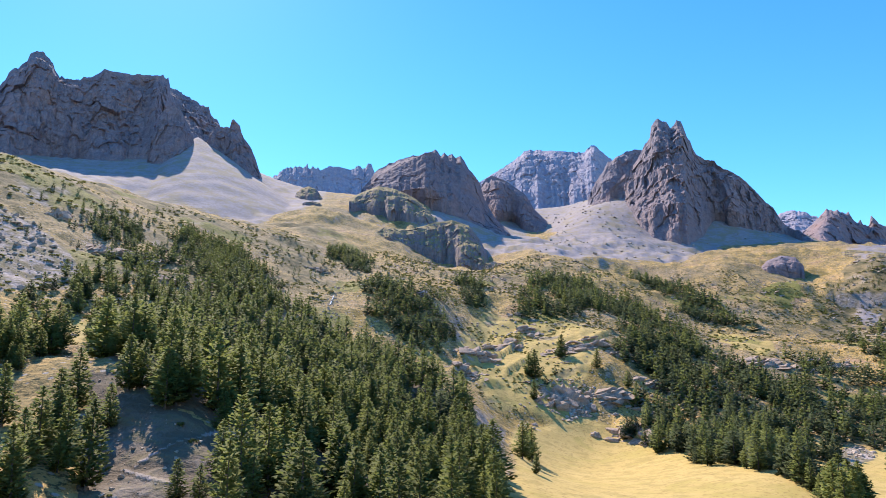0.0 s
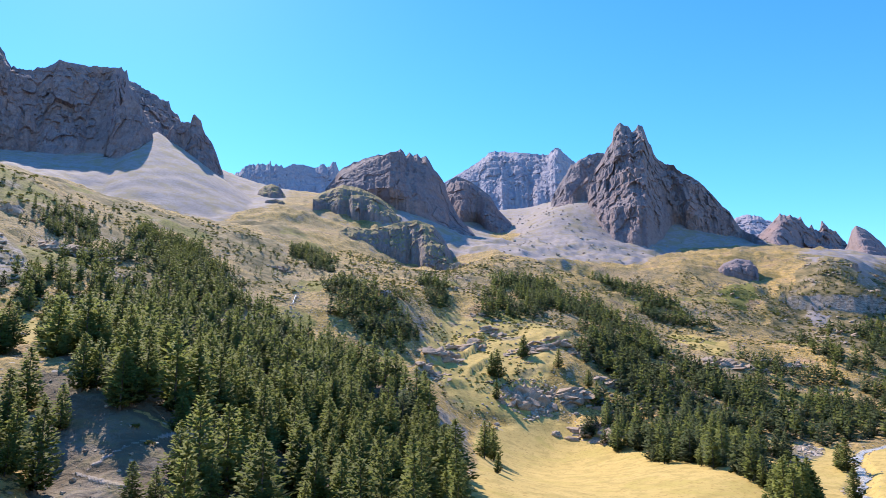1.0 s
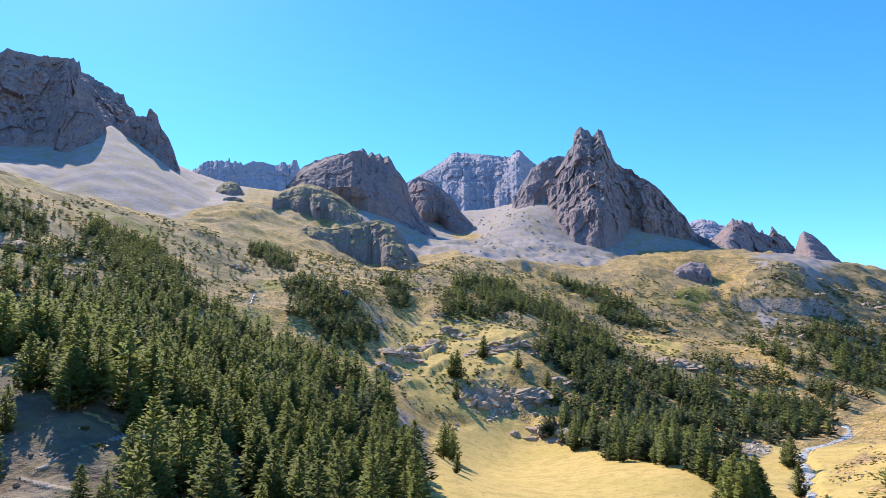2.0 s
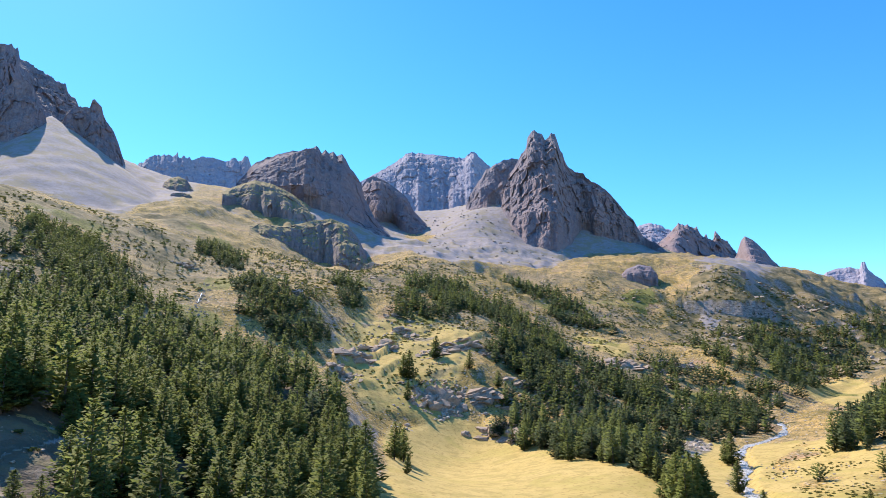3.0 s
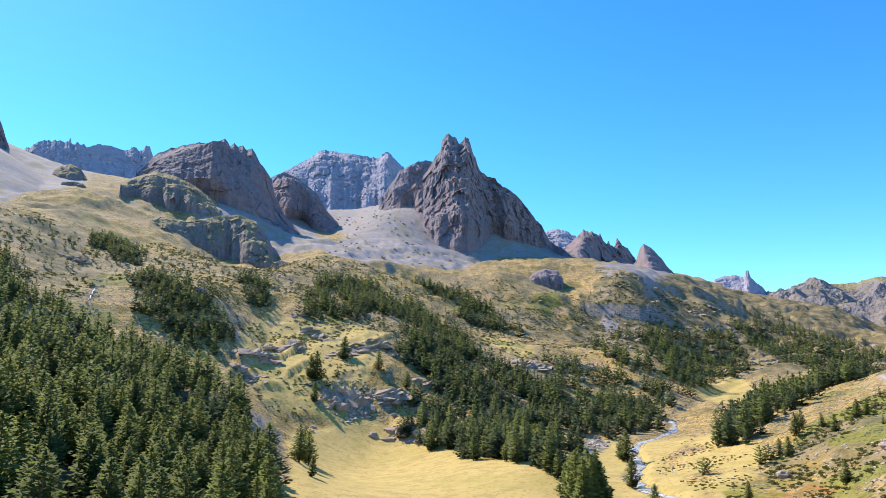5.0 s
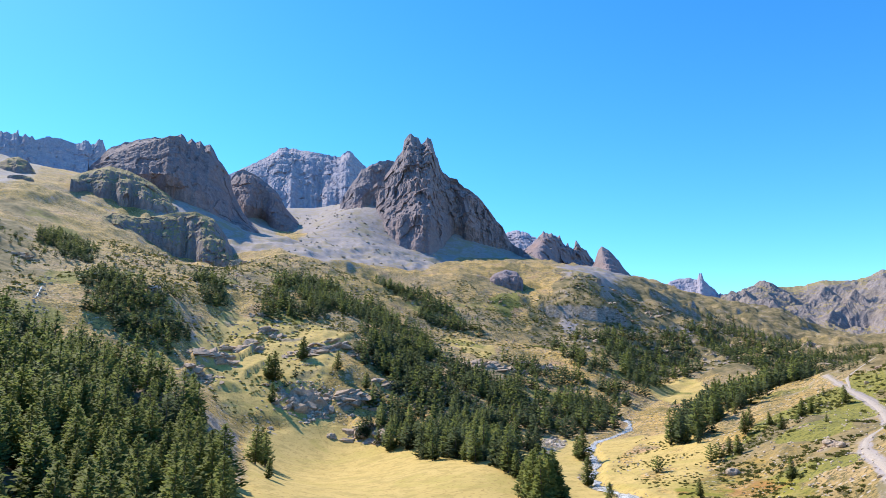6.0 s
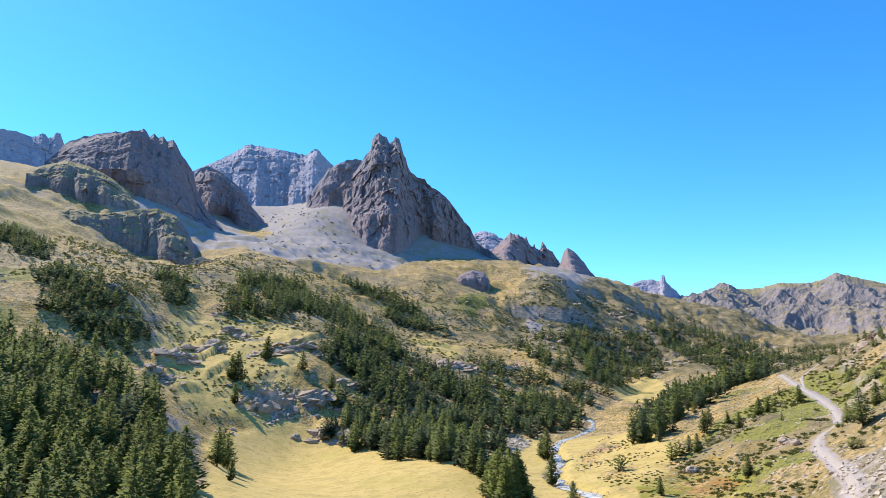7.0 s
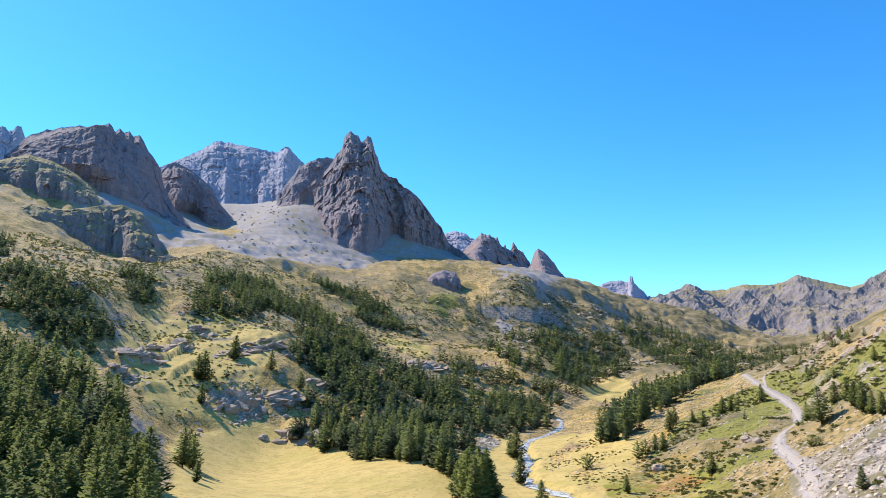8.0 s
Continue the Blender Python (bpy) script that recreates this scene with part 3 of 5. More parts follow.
def rock_material(name, dark, light, warm, size=30.0, turf=0.0):
    """Weathered limestone: upright streaks, faint beds, chipped facets and rusty blotches."""
    n = Nodes(name, 0.92)
    streak, bed = n.noise(size * 0.55, 9, 0.66, (1, 1, 0.75), 0.6), n.noise(size * 0.8, 7, 0.62, (0.5, 0.5, 2.6), 0.4)
    blotch, chip = n.noise(size * 5, 6, 0.6), n.noise(size * 0.16, 7, 0.68)
    facet = n.cells(size * 0.32, "F1", "Distance")
    colour = n.mix(n.ramp(streak, (0.34, 0.0), (0.64, 1.0)), dark, light)
    colour = n.mix(n.ramp(blotch, (0.46, 0.0), (0.66, 0.75)), colour, warm)
    colour = n.mix(n.ramp(bed, (0.36, 0.3), (0.47, 0.0)), colour, tuple(c * 0.66 for c in dark))
    colour = n.mix(n.ramp(chip, (0.36, 0.35), (0.47, 0.0)), colour, tuple(c * 0.6 for c in dark))
    colour = n.mix(n.ramp(chip, (0.56, 0.0), (0.68, 0.5)), colour, tuple(min(c * 1.2, 0.7) for c in light))
    n.bump(n.math("ADD", n.math("MULTIPLY", streak, 0.5), n.math("ADD", n.math("MULTIPLY", facet, 0.5), n.math("MULTIPLY", chip, 0.5))), size * 0.14, 1.0)
    if turf:
        up = n.tree.nodes.new("ShaderNodeSeparateXYZ")
        n.link(n.tree.nodes.new("ShaderNodeNewGeometry").outputs["Normal"], up.inputs[0])
        flat = n.math("ADD", up.outputs["Z"], n.math("MULTIPLY", n.math("SUBTRACT", n.noise(size * 0.7, 7, 0.65), 0.5), 0.6))
        grass = n.mix(n.noise(14, 8, 0.68), (0.17, 0.14, 0.06), (0.42, 0.32, 0.15))
        colour = n.mix(n.ramp(flat, (turf - 0.06, 0.0), (turf + 0.06, 1.0)), colour, grass)
    return n.paint(colour)


GROUND = ground_material()
# Mauve mixed into these limestones stands in for haze and bluish shade.
ROCK_GREY = rock_material("grey_limestone", (0.175, 0.142, 0.155), (0.295, 0.245, 0.255), (0.31, 0.225, 0.212), 24)
ROCK_BROWN = rock_material("brown_limestone", (0.175, 0.138, 0.15), (0.29, 0.235, 0.245), (0.325, 0.222, 0.205), 24)
# Only for far peaks: paler and more violet, distance haze put into the colour.
ROCK_HAZED = rock_material("haze_tinted_limestone", (0.28, 0.255, 0.31), (0.40, 0.37, 0.43), (0.375, 0.33, 0.36), 34)
ROCK_TURFED = rock_material("turfed_limestone", (0.185, 0.152, 0.16), (0.30, 0.255, 0.255), (0.30, 0.225, 0.175), 16, 0.64)
ROCK_SLOPES = rock_material("turfed_range", (0.17, 0.145, 0.145), (0.31, 0.265, 0.25), (0.27, 0.215, 0.16), 30, 0.86)
ROCK_LEDGE = rock_material("ledge_rock", (0.26, 0.195, 0.15), (0.50, 0.385, 0.29), (0.46, 0.325, 0.22), 3)


def leaf_material(name, dark, light, island):
    n = Nodes(name, 0.75)
    tone = n.random(island)
    colour = n.mix(n.noise(0.9, 3), dark, light)
    colour = n.mix(n.ramp(tone, (0.0, 0.0), (1.0, 0.75 if not island else 0.45)), colour, tuple(c * 1.3 for c in light))
    n.paint(colour)
    thin = n.tree.nodes.new("ShaderNodeBsdfTranslucent")
    n.link(colour, thin.inputs["Color"])
    blend = n.tree.nodes.new("ShaderNodeMixShader")
    blend.inputs["Fac"].default_value = 0.6
    n.link(n.bsdf.outputs[0], blend.inputs[1])
    n.link(thin.outputs[0], blend.inputs[2])
    n.link(blend.outputs[0], n.tree.nodes["Material Output"].inputs["Surface"])
    return n.mat


def plain(name, colour, other, size, rough=0.9, depth=0.05):
    n = Nodes(name, rough)
    grain = n.noise(size, 6)
    n.bump(grain, depth, 0.6)
    return n.paint(n.mix(n.ramp(grain, (0.3, 0.0), (0.7, 1.0)), colour, other))


# Needles of all near trees, a lighter copy standing in for hazy light.
LEAF = leaf_material("near_tree_needles", (0.088, 0.122, 0.04), (0.225, 0.25, 0.068), False)
# Darker copy of the needles for pines farther off.
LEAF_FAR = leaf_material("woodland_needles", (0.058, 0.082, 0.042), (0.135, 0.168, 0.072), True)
# Larch is paler than pine; lightened more here to match haze over the forest.
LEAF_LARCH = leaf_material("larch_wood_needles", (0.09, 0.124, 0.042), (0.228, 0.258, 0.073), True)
LEAF_SHRUB = leaf_material("shrub_leaves", (0.075, 0.085, 0.022), (0.155, 0.155, 0.042), True)
BARK = plain("grey_bark", (0.09, 0.07, 0.055), (0.19, 0.155, 0.125), 0.4)
GRAVEL = plain("pale_gravel", (0.31, 0.26, 0.225), (0.43, 0.37, 0.32), 0.7, 0.95, 0.02)
STONE = plain("weathered_stone", (0.31, 0.235, 0.175), (0.53, 0.43, 0.335), 1.2, 0.9, 0.2)
STONE_PALE = plain("pale_block_stone", (0.36, 0.285, 0.22), (0.60, 0.505, 0.405), 1.4, 0.9, 0.2)
WOOD = plain("old_boards", (0.10, 0.075, 0.055), (0.20, 0.16, 0.12), 0.3)
# Hut stone is darkened in place of the shade of nearby trees.
HUT_STONE = plain("shade_dark_hut_stone", (0.19, 0.16, 0.14), (0.33, 0.285, 0.245), 0.8, 0.9, 0.1)
ROOF = plain("grey_roofing", (0.22, 0.21, 0.20), (0.34, 0.32, 0.30), 0.6)


def water_material():
    n = Nodes("stream_water", 0.08)
    n.bsdf.inputs["Specular IOR Level"].default_value = 0.5
    foam = n.noise(2.2, 6, 0.7)
    n.bump(n.noise(0.8, 4), 0.25, 0.8)
    return n.paint(n.mix(n.ramp(foam, (0.40, 0.0), (0.52, 1.0)), (0.20, 0.20, 0.185), (0.66, 0.63, 0.59)))


WATER = water_material()
FOAM = plain("white_water", (0.55, 0.57, 0.58), (0.85, 0.86, 0.86), 0.8, 0.4)


# ---- mesh helpers ----
def mesh_of(name, verts, faces, material, smooth=False, masks=None, normals=None):
    """A mesh from arrays of corners and of quads or triangles."""
    verts, faces = np.asarray(verts, np.float32), np.asarray(faces, np.int32)
    me = bpy.data.meshes.new(name)
    me.vertices.add(len(verts))
    me.vertices.foreach_set("co", verts.ravel())
    sides = faces.shape[1]
    me.loops.add(faces.size)
    me.loops.foreach_set("vertex_index", faces.ravel())
    me.polygons.add(len(faces))
    me.polygons.foreach_set("loop_start", np.arange(0, faces.size, sides, dtype=np.int32))
    me.polygons.foreach_set("use_smooth", np.full(len(faces), smooth))
    for key, values in (masks or {}).items():
        me.attributes.new(key, "FLOAT", "POINT").data.foreach_set("value", np.asarray(values, np.float32).ravel())
    if normals is not None:
        me.attributes.new("custom_normal", "FLOAT_VECTOR", "POINT").data.foreach_set("vector", np.asarray(normals, np.float32).ravel())
    me.update(calc_edges=True)
    me.materials.append(material)
    return me


def grid_faces(rows, cols):
    i = np.arange(rows - 1)[:, None] * cols + np.arange(cols - 1)[None]
    return np.stack([i, i + 1, i + cols + 1, i + cols], -1).reshape(-1, 4)


def part(name, me, parent, label=""):
    ob = new(name, me)
    ob.parent = parent
    return tagged(ob, label) if label else ob


# ---- the ground: one sheet to the horizon ----
def ground_sheet():
    view = np.concatenate([np.linspace(180, 60, 40, endpoint=False), np.linspace(60, 40, 30, endpoint=False), np.linspace(40, -68, 680), np.linspace(-69, -180, 45)])
    rings = np.concatenate([np.geomspace(0.02, 3, 3, endpoint=False), np.geomspace(3, 100, 14, endpoint=False), np.geomspace(100, 2000, 310, endpoint=False), np.geomspace(2000, 4900, 44)])
    b, d = np.meshgrid(view, rings)
    z = ground(b, d)
    x, y = plan_xy(b, d)
    x[0], y[0], z[0] = 0, 0, z[0].mean()
    masks = cover(b, d, x, y, z)
    me = mesh_of("ground", np.stack([x, y, z], -1).reshape(-1, 3), grid_faces(*b.shape)[:, ::-1], GROUND, True, masks)
    return tagged(new("ground", me), "dry alpine grass, rubble and grey scree on valley slopes", "ground", kind="structure")


def cover(b, d, x, y, z):
    """What grows or lies where: shares of hay, lush grass, soil, rubble and scree."""
    wander = fbm(x / 90, y / 90, 0, 4, 51)
    shake_b, shake_d = b + 0.5 * fbm(x / 60, y / 60, 0, 3, 71), d * (1 + 0.02 * fbm(x / 60, y / 60, 0, 3, 72))

    def within(*rings):
        return np.any([inside(shake_b, shake_d, r) for r in rings], 0).astype(float)

    scree = np.maximum(within(MAIN_SCREE, MIDDLE_SCREE, GULLY_SCREE, SADDLE_SCREE, SCREE_PATCH, LEFT_SCREE), step(z + 60 * wander, 520, 600) * step(d, 1500, 1700) * (b > -34))
    scree = np.maximum(scree, 0.55 * step(vnoise(x / 70, y / 70, 0, 81) + 0.4 * wander, 0.45, 0.8) * step(d, 900, 1300))
    hay = np.maximum(meadow_mask(b, d), within(UPPER_FLAT, YELLOW_STRIP, CLEARING))
    hay = np.maximum(hay, within(KNOLL_HAY) * (0.62 + 0.35 * wander))
    hay = np.maximum(hay, within(TRACK_HAY) * (0.16 + 0.5 * wander))
    lush = np.maximum(within(GREEN_PATCH), 0.6 * step(vnoise(x / 45, y / 45, 3, 61) + wander * 0.4, 0.25, 0.7) * step(d, 300, 500) * (1 - step(d, 900, 1300)))
    lush = lush * (1 - 0.9 * within(KNOLL_HAY))
    lush = lush * (1 - 0.7 * within(HEATH))
    bog = blurred(within(BOG) * (0.7 + 0.5 * wander), 1)
    hay = hay * (1 - within(STREAM_PASTURE) * np.clip(0.45 + 0.8 * vnoise(x / 16, y / 16, 2, 95), 0, 0.8))
    lush = np.maximum(lush, within(TRACK_UPPER) * (0.55 + 0.5 * wander))
    hay = hay * (1 - 0.6 * within(TRACK_UPPER))
    # Heath on the right-hand slopes is also thickened to dim their sunlit brightness.
    heath = np.maximum(within(HEATH, RIGHT_CREST) * (0.9 + 0.4 * wander), within(TRACK_UPPER) * (0.8 + 0.5 * wander))
    heath = np.maximum(heath, within(TRACK_HAY) * (0.66 + 0.6 * wander))
    heath = np.maximum(heath, (0.56 + 0.5 * wander) * step(b, 6, 12) * step(d, 330, 420) * (1 - step(d, 1150, 1300)))
    soil = within(FOREST, FOREST_GAP) * 0.8
    rubble = np.maximum(within(LEFT_RUBBLE, CLEARING_RUBBLE, TRACK_RUBBLE, SPUR_TOE_RUBBLE), 0.45 * within(FOREST_GAP))
    rubble = np.maximum(rubble, 0.6 * step(vnoise(x / 22, y / 22, 7, 91), 0.35, 0.75) * (1 - meadow_mask(b, d)) * (1 - within(FOREST)))
    rubble = np.maximum(rubble, within(KNOLL_HAY) * (0.12 + 0.7 * vnoise(x / 30, y / 30, 9, 92)))
    scree, hay = blurred(scree, 5), blurred(hay, 2)
    trail = np.minimum(near_line(x, y, FOREST_TRAIL)[0], near_line(x, y, FOREST_TRAIL_LOWER)[0])
    trail = np.minimum(trail, near_line(x, y, MEADOW_TRAIL)[0])
    road = near_line(x, y, TRACK)[0]
    scree = np.maximum.reduce([scree, 0.7 * (1 - step(trail, 0.3, 1.1)), 0.6 * (1 - step(road, 1.6, 3.6))])
    lush = np.maximum(lush, within(TRACK_HAY) * 0.8 * step(vnoise(x / 24, y / 24, 5, 62) + 0.5 * wander, 0.05, 0.5))
    return {"scree": scree, "hay": hay, "lush": lush, "soil": soil, "bog": bog, "heath": heath, "rubble": blurred(rubble, 1)}


def blurred(a, times):
    """Softens a mask over the sheet's neighbours."""
    for _ in range(times):
        a = np.pad(a, 2, "edge")
        a = sum(a[i:i + a.shape[0] - 4] for i in range(5)) / 5
        a = sum(a[:, i:i + a.shape[1] - 4] for i in range(5)) / 5
    return a


LEFT_SCREE = [(40, 1230), (24, 1240), (16, 1180), (12.5, 1350), (11.0, 1700), (11.0, 2300), (40, 2300)]
ground_sheet()

# ---- mountains ----
LEFT_MASSIF_CREST = [(43.62, 453), (40.8, 579), (38.25, 699), (36.38, 775), (35.95, 812), (35.39, 834), (34.85, 855), (34.72, 875), (34.41, 888),
    (34.06, 897), (33.55, 895), (33.13, 882), (32.95, 860), (32.66, 841), (32.57, 833), (31.44, 841), (30.26, 856), (29.76, 874), (29.5, 887), (28.86,
    883), (27.16, 890), (25.63, 895), (24.6, 897), (24.39, 879), (23.62, 862), (23.04, 843), (22.33, 833), (21.37, 820), (20.38, 792), (20.01, 768),
    (19.58, 737)]
LEFT_MASSIF_FOOT = [(43.57, 1680), (39.13, 1680), (35.89, 1680), (32.19, 1815), (28.21, 1732), (25.6, 1732), (24.34, 1677), (23.11, 1649), (21.76,
    1658), (21.59, 1870), (21.29, 1870), (19.43, 1870)]
BUTTRESS_CREST = [(25.72, 558), (25.53, 626), (25.08, 685), (24.51, 716), (23.79, 719), (23.11, 699), (22.49, 660), (21.95, 603), (21.7, 558)]
BUTTRESS_FOOT = [(25.75, 1680), (24.8, 1640), (23.8, 1620), (22.7, 1610), (22.1, 1650), (21.7, 1700)]
SPIRE_CREST = [(21.35, 634), (21.21, 656), (20.82, 697), (20.05, 715), (19.29, 715), (19.19, 738), (19.0, 742), (18.49, 723), (18.11, 696), (17.37,
    659), (16.82, 615), (16.26, 566), (16.08, 538), (15.68, 502)]
SPIRE_FOOT = [(21.35, 1690), (21.03, 1690), (19.82, 1776), (18.5, 1718), (17.16, 1645), (16.18, 1596), (15.67, 1524)]
JAGGED_FAR_RIDGE_CREST = [(17.39, 1071), (15.78, 1174), (14.65, 1242), (13.88, 1280), (13.04, 1307), (12.38, 1295), (11.67, 1279), (10.96, 1272),
    (10.3, 1293), (9.43, 1289), (8.55, 1273), (7.89, 1294), (7.02, 1312), (6.65, 1316), (6.28, 1260), (5.43, 1216), (3.34, 1175)]
JAGGED_FAR_RIDGE_FOOT = [(17.37, 3500), (3.33, 3500)]
MIDDLE_PEAK_CREST = [(7.48, 530), (7.5, 561), (6.23, 593), (4.94, 611), (4.16, 628), (2.58, 636), (1.53, 643), (0.74, 657), (0.42, 647), (0.21, 635),
    (-0.11, 649), (-0.47, 635), (-0.84, 645), (-1.16, 632), (-1.64, 638), (-2.0, 621), (-2.42, 596), (-2.94, 577), (-3.45, 553), (-3.75, 511), (-4.71,
    453), (-6.22, 403)]
MIDDLE_PEAK_FOOT = [(7.47, 1600), (6.09, 1600), (4.37, 1600), (1.25, 1579), (-0.83, 1536), (-2.89, 1570), (-4.43, 1507), (-5.95, 1404), (-7.06, 1600)]
DARK_SHOULDER_CREST = [(-3.18, 617), (-3.61, 657), (-3.98, 676), (-4.5, 686), (-5.54, 669), (-6.56, 643), (-7.57, 612), (-8.31, 562), (-9.05, 532),
    (-10.13, 494)]
DARK_SHOULDER_FOOT = [(-3.18, 2000), (-3.95, 2000), (-4.97, 2000), (-6.49, 2063), (-8.0, 1896), (-9.25, 1718), (-10.12, 1795)]
PALE_FAR_PEAK_CREST = [(-1.88, 1018), (-3.45, 1060), (-4.61, 1105), (-5.56, 1140), (-6.61, 1184), (-7.77, 1241), (-9.22, 1233), (-10.75, 1221),
    (-12.27, 1208), (-13.03, 1211), (-13.55, 1239), (-13.9, 1243), (-14.53, 1204), (-15.24, 1161), (-16.17, 1104), (-17.55, 1021)]
PALE_FAR_PEAK_FOOT = [(-1.88, 3000), (-4.48, 3000), (-7.04, 3000), (-8.81, 3000), (-11.09, 3000), (-14.08, 3000), (-17.49, 3000)]
MAIN_SHOULDER_CREST = [(-13.1, 624), (-13.38, 657), (-14.18, 718), (-14.97, 758), (-16.14, 792), (-17.22, 802), (-17.94, 802), (-18.61, 765)]
MAIN_SHOULDER_FOOT = [(-13.09, 2240), (-13.82, 2080), (-15.06, 2098), (-16.32, 2173), (-17.01, 2150), (-17.85, 2150), (-18.53, 2150)]
TWIN_SUMMIT_CREST = [(-14.7, 586), (-15.87, 630), (-16.89, 668), (-17.57, 700), (-18.05, 733), (-18.46, 754), (-18.73, 772), (-18.87, 806), (-19.28,
    821), (-19.53, 830), (-19.85, 817), (-20.22, 811), (-20.47, 793), (-20.67, 799), (-21.02, 813), (-21.39, 811), (-21.66, 781), (-21.88, 748),
    (-22.15, 715), (-22.43, 695), (-23.2, 673), (-23.86, 663), (-24.48, 643), (-25.1, 626), (-25.71, 607), (-26.1, 588), (-26.68, 562), (-27.06, 543),
    (-27.43, 520), (-27.93, 504), (-28.27, 474), (-28.69, 445), (-29.81, 418), (-31.07, 380)]
TWIN_SUMMIT_FOOT = [(-15.94, 2080), (-16.4, 1997), (-17.34, 1815), (-18.9, 1728), (-21.13, 1681), (-22.53, 1805), (-23.38, 1981), (-24.98, 1981),
    (-26.62, 1986), (-29.0, 2041), (-30.87, 1737)]
VIOLET_FAR_PEAK_CREST = [(-26.85, 737), (-28.09, 778), (-29.33, 794), (-30.0, 778), (-30.87, 742), (-31.99, 687)]
VIOLET_FAR_PEAK_FOOT = [(-26.86, 2900), (-31.99, 2900)]
BROKEN_PEAK_CREST = [(-28.91, 509), (-30.15, 562), (-31.03, 603), (-31.75, 631), (-32.32, 635), (-33.28, 599), (-33.78, 567), (-34.65, 579), (-35.14,
    541), (-35.93, 489), (-36.51, 454)]
BROKEN_PEAK_FOOT = [(-28.91, 2550), (-30.96, 2013), (-32.98, 2550), (-35.5, 2550), (-36.5, 2550)]
DARK_CONE_CREST = [(-35.61, 412), (-35.92, 430), (-36.35, 483), (-36.66, 498), (-37.21, 482), (-37.69, 459), (-38.31, 421), (-38.97, 383), (-39.45,
    365)]
DARK_CONE_FOOT = [(-35.6, 2400), (-36.99, 1704), (-38.22, 1718), (-39.45, 1938)]
CASTLE_CRAG_CREST = [(-41.37, 572), (-42.2, 609), (-42.83, 624), (-43.5, 626), (-44.3, 623), (-44.46, 654), (-44.69, 650), (-44.9, 610), (-45.2, 570),
    (-45.95, 514), (-46.56, 528), (-47.0, 507), (-47.84, 486)]
CASTLE_CRAG_FOOT = [(-41.33, 4100), (-47.81, 4100)]
RIGHT_RANGE_CREST = [(-46.0, 444), (-47.49, 488), (-48.11, 524), (-49.02, 551), (-50.19, 528), (-51.36, 524), (-52.23, 535), (-53.38, 556), (-54.49,
    544), (-55.59, 546), (-56.4, 560), (-57.27, 594), (-58.03, 576), (-59.02, 543), (-59.5, 538), (-60.0, 525), (-60.71, 504), (-61.44, 517), (-62.17,
    533), (-63.03, 574), (-65.49, 599), (-69.12, 541)]
RIGHT_RANGE_FOOT = [(-45.99, 2700), (-50.41, 2700), (-53.63, 2700), (-55.59, 2700), (-58.31, 2700), (-60.25, 2700), (-62.7, 2700), (-65.09, 2700),
    (-68.76, 2700)]
UPPER_BLUFF_CREST = [(8.59, 449), (7.98, 460), (7.22, 471), (5.94, 485), (4.38, 479), (2.81, 459), (1.25, 431), (0.31, 402)]
UPPER_BLUFF_FOOT = [(8.58, 1400), (7.44, 1466), (4.34, 1408), (1.76, 1385), (0.31, 1423)]
LOWER_BLUFF_CREST = [(6.17, 317), (5.36, 323), (3.3, 318), (1.76, 328), (0.72, 335), (-0.83, 340), (-2.38, 328), (-3.4, 297), (-4.0, 268), (-4.49,
    244)]
LOWER_BLUFF_FOOT = [(6.17, 1166), (4.83, 1172), (2.26, 1208), (-0.31, 1179), (-2.86, 1122), (-4.49, 1092)]
BROWN_KNOB_CREST = [(13.5, 479), (13.28, 497), (12.87, 509), (12.21, 516), (11.57, 508), (11.11, 490), (10.83, 476)]
BROWN_KNOB_FOOT = [(10.83, 1640), (12.21, 1620), (13.5, 1640)]
SMALL_CLIFF_CREST = [(12.92, 388), (12.74, 403), (12.37, 411), (11.81, 415), (11.26, 409), (10.76, 394)]
SMALL_CLIFF_FOOT = [(10.76, 1420), (12.37, 1405), (12.92, 1420)]
SLOPE_KNOB_CREST = [(-26.61, 209), (-27.12, 220), (-28.14, 228), (-29.16, 223), (-29.67, 207)]
SLOPE_KNOB_FOOT = [(-26.61, 1185), (-28.14, 1190), (-29.67, 1190)]
GREY_STEP_CREST = [(-31.71, 239), (-32.48, 246), (-33.99, 240), (-35.5, 231), (-36.49, 220)]
GREY_STEP_FOOT = [(-31.71, 1280), (-33.98, 1280), (-36.48, 1280)]


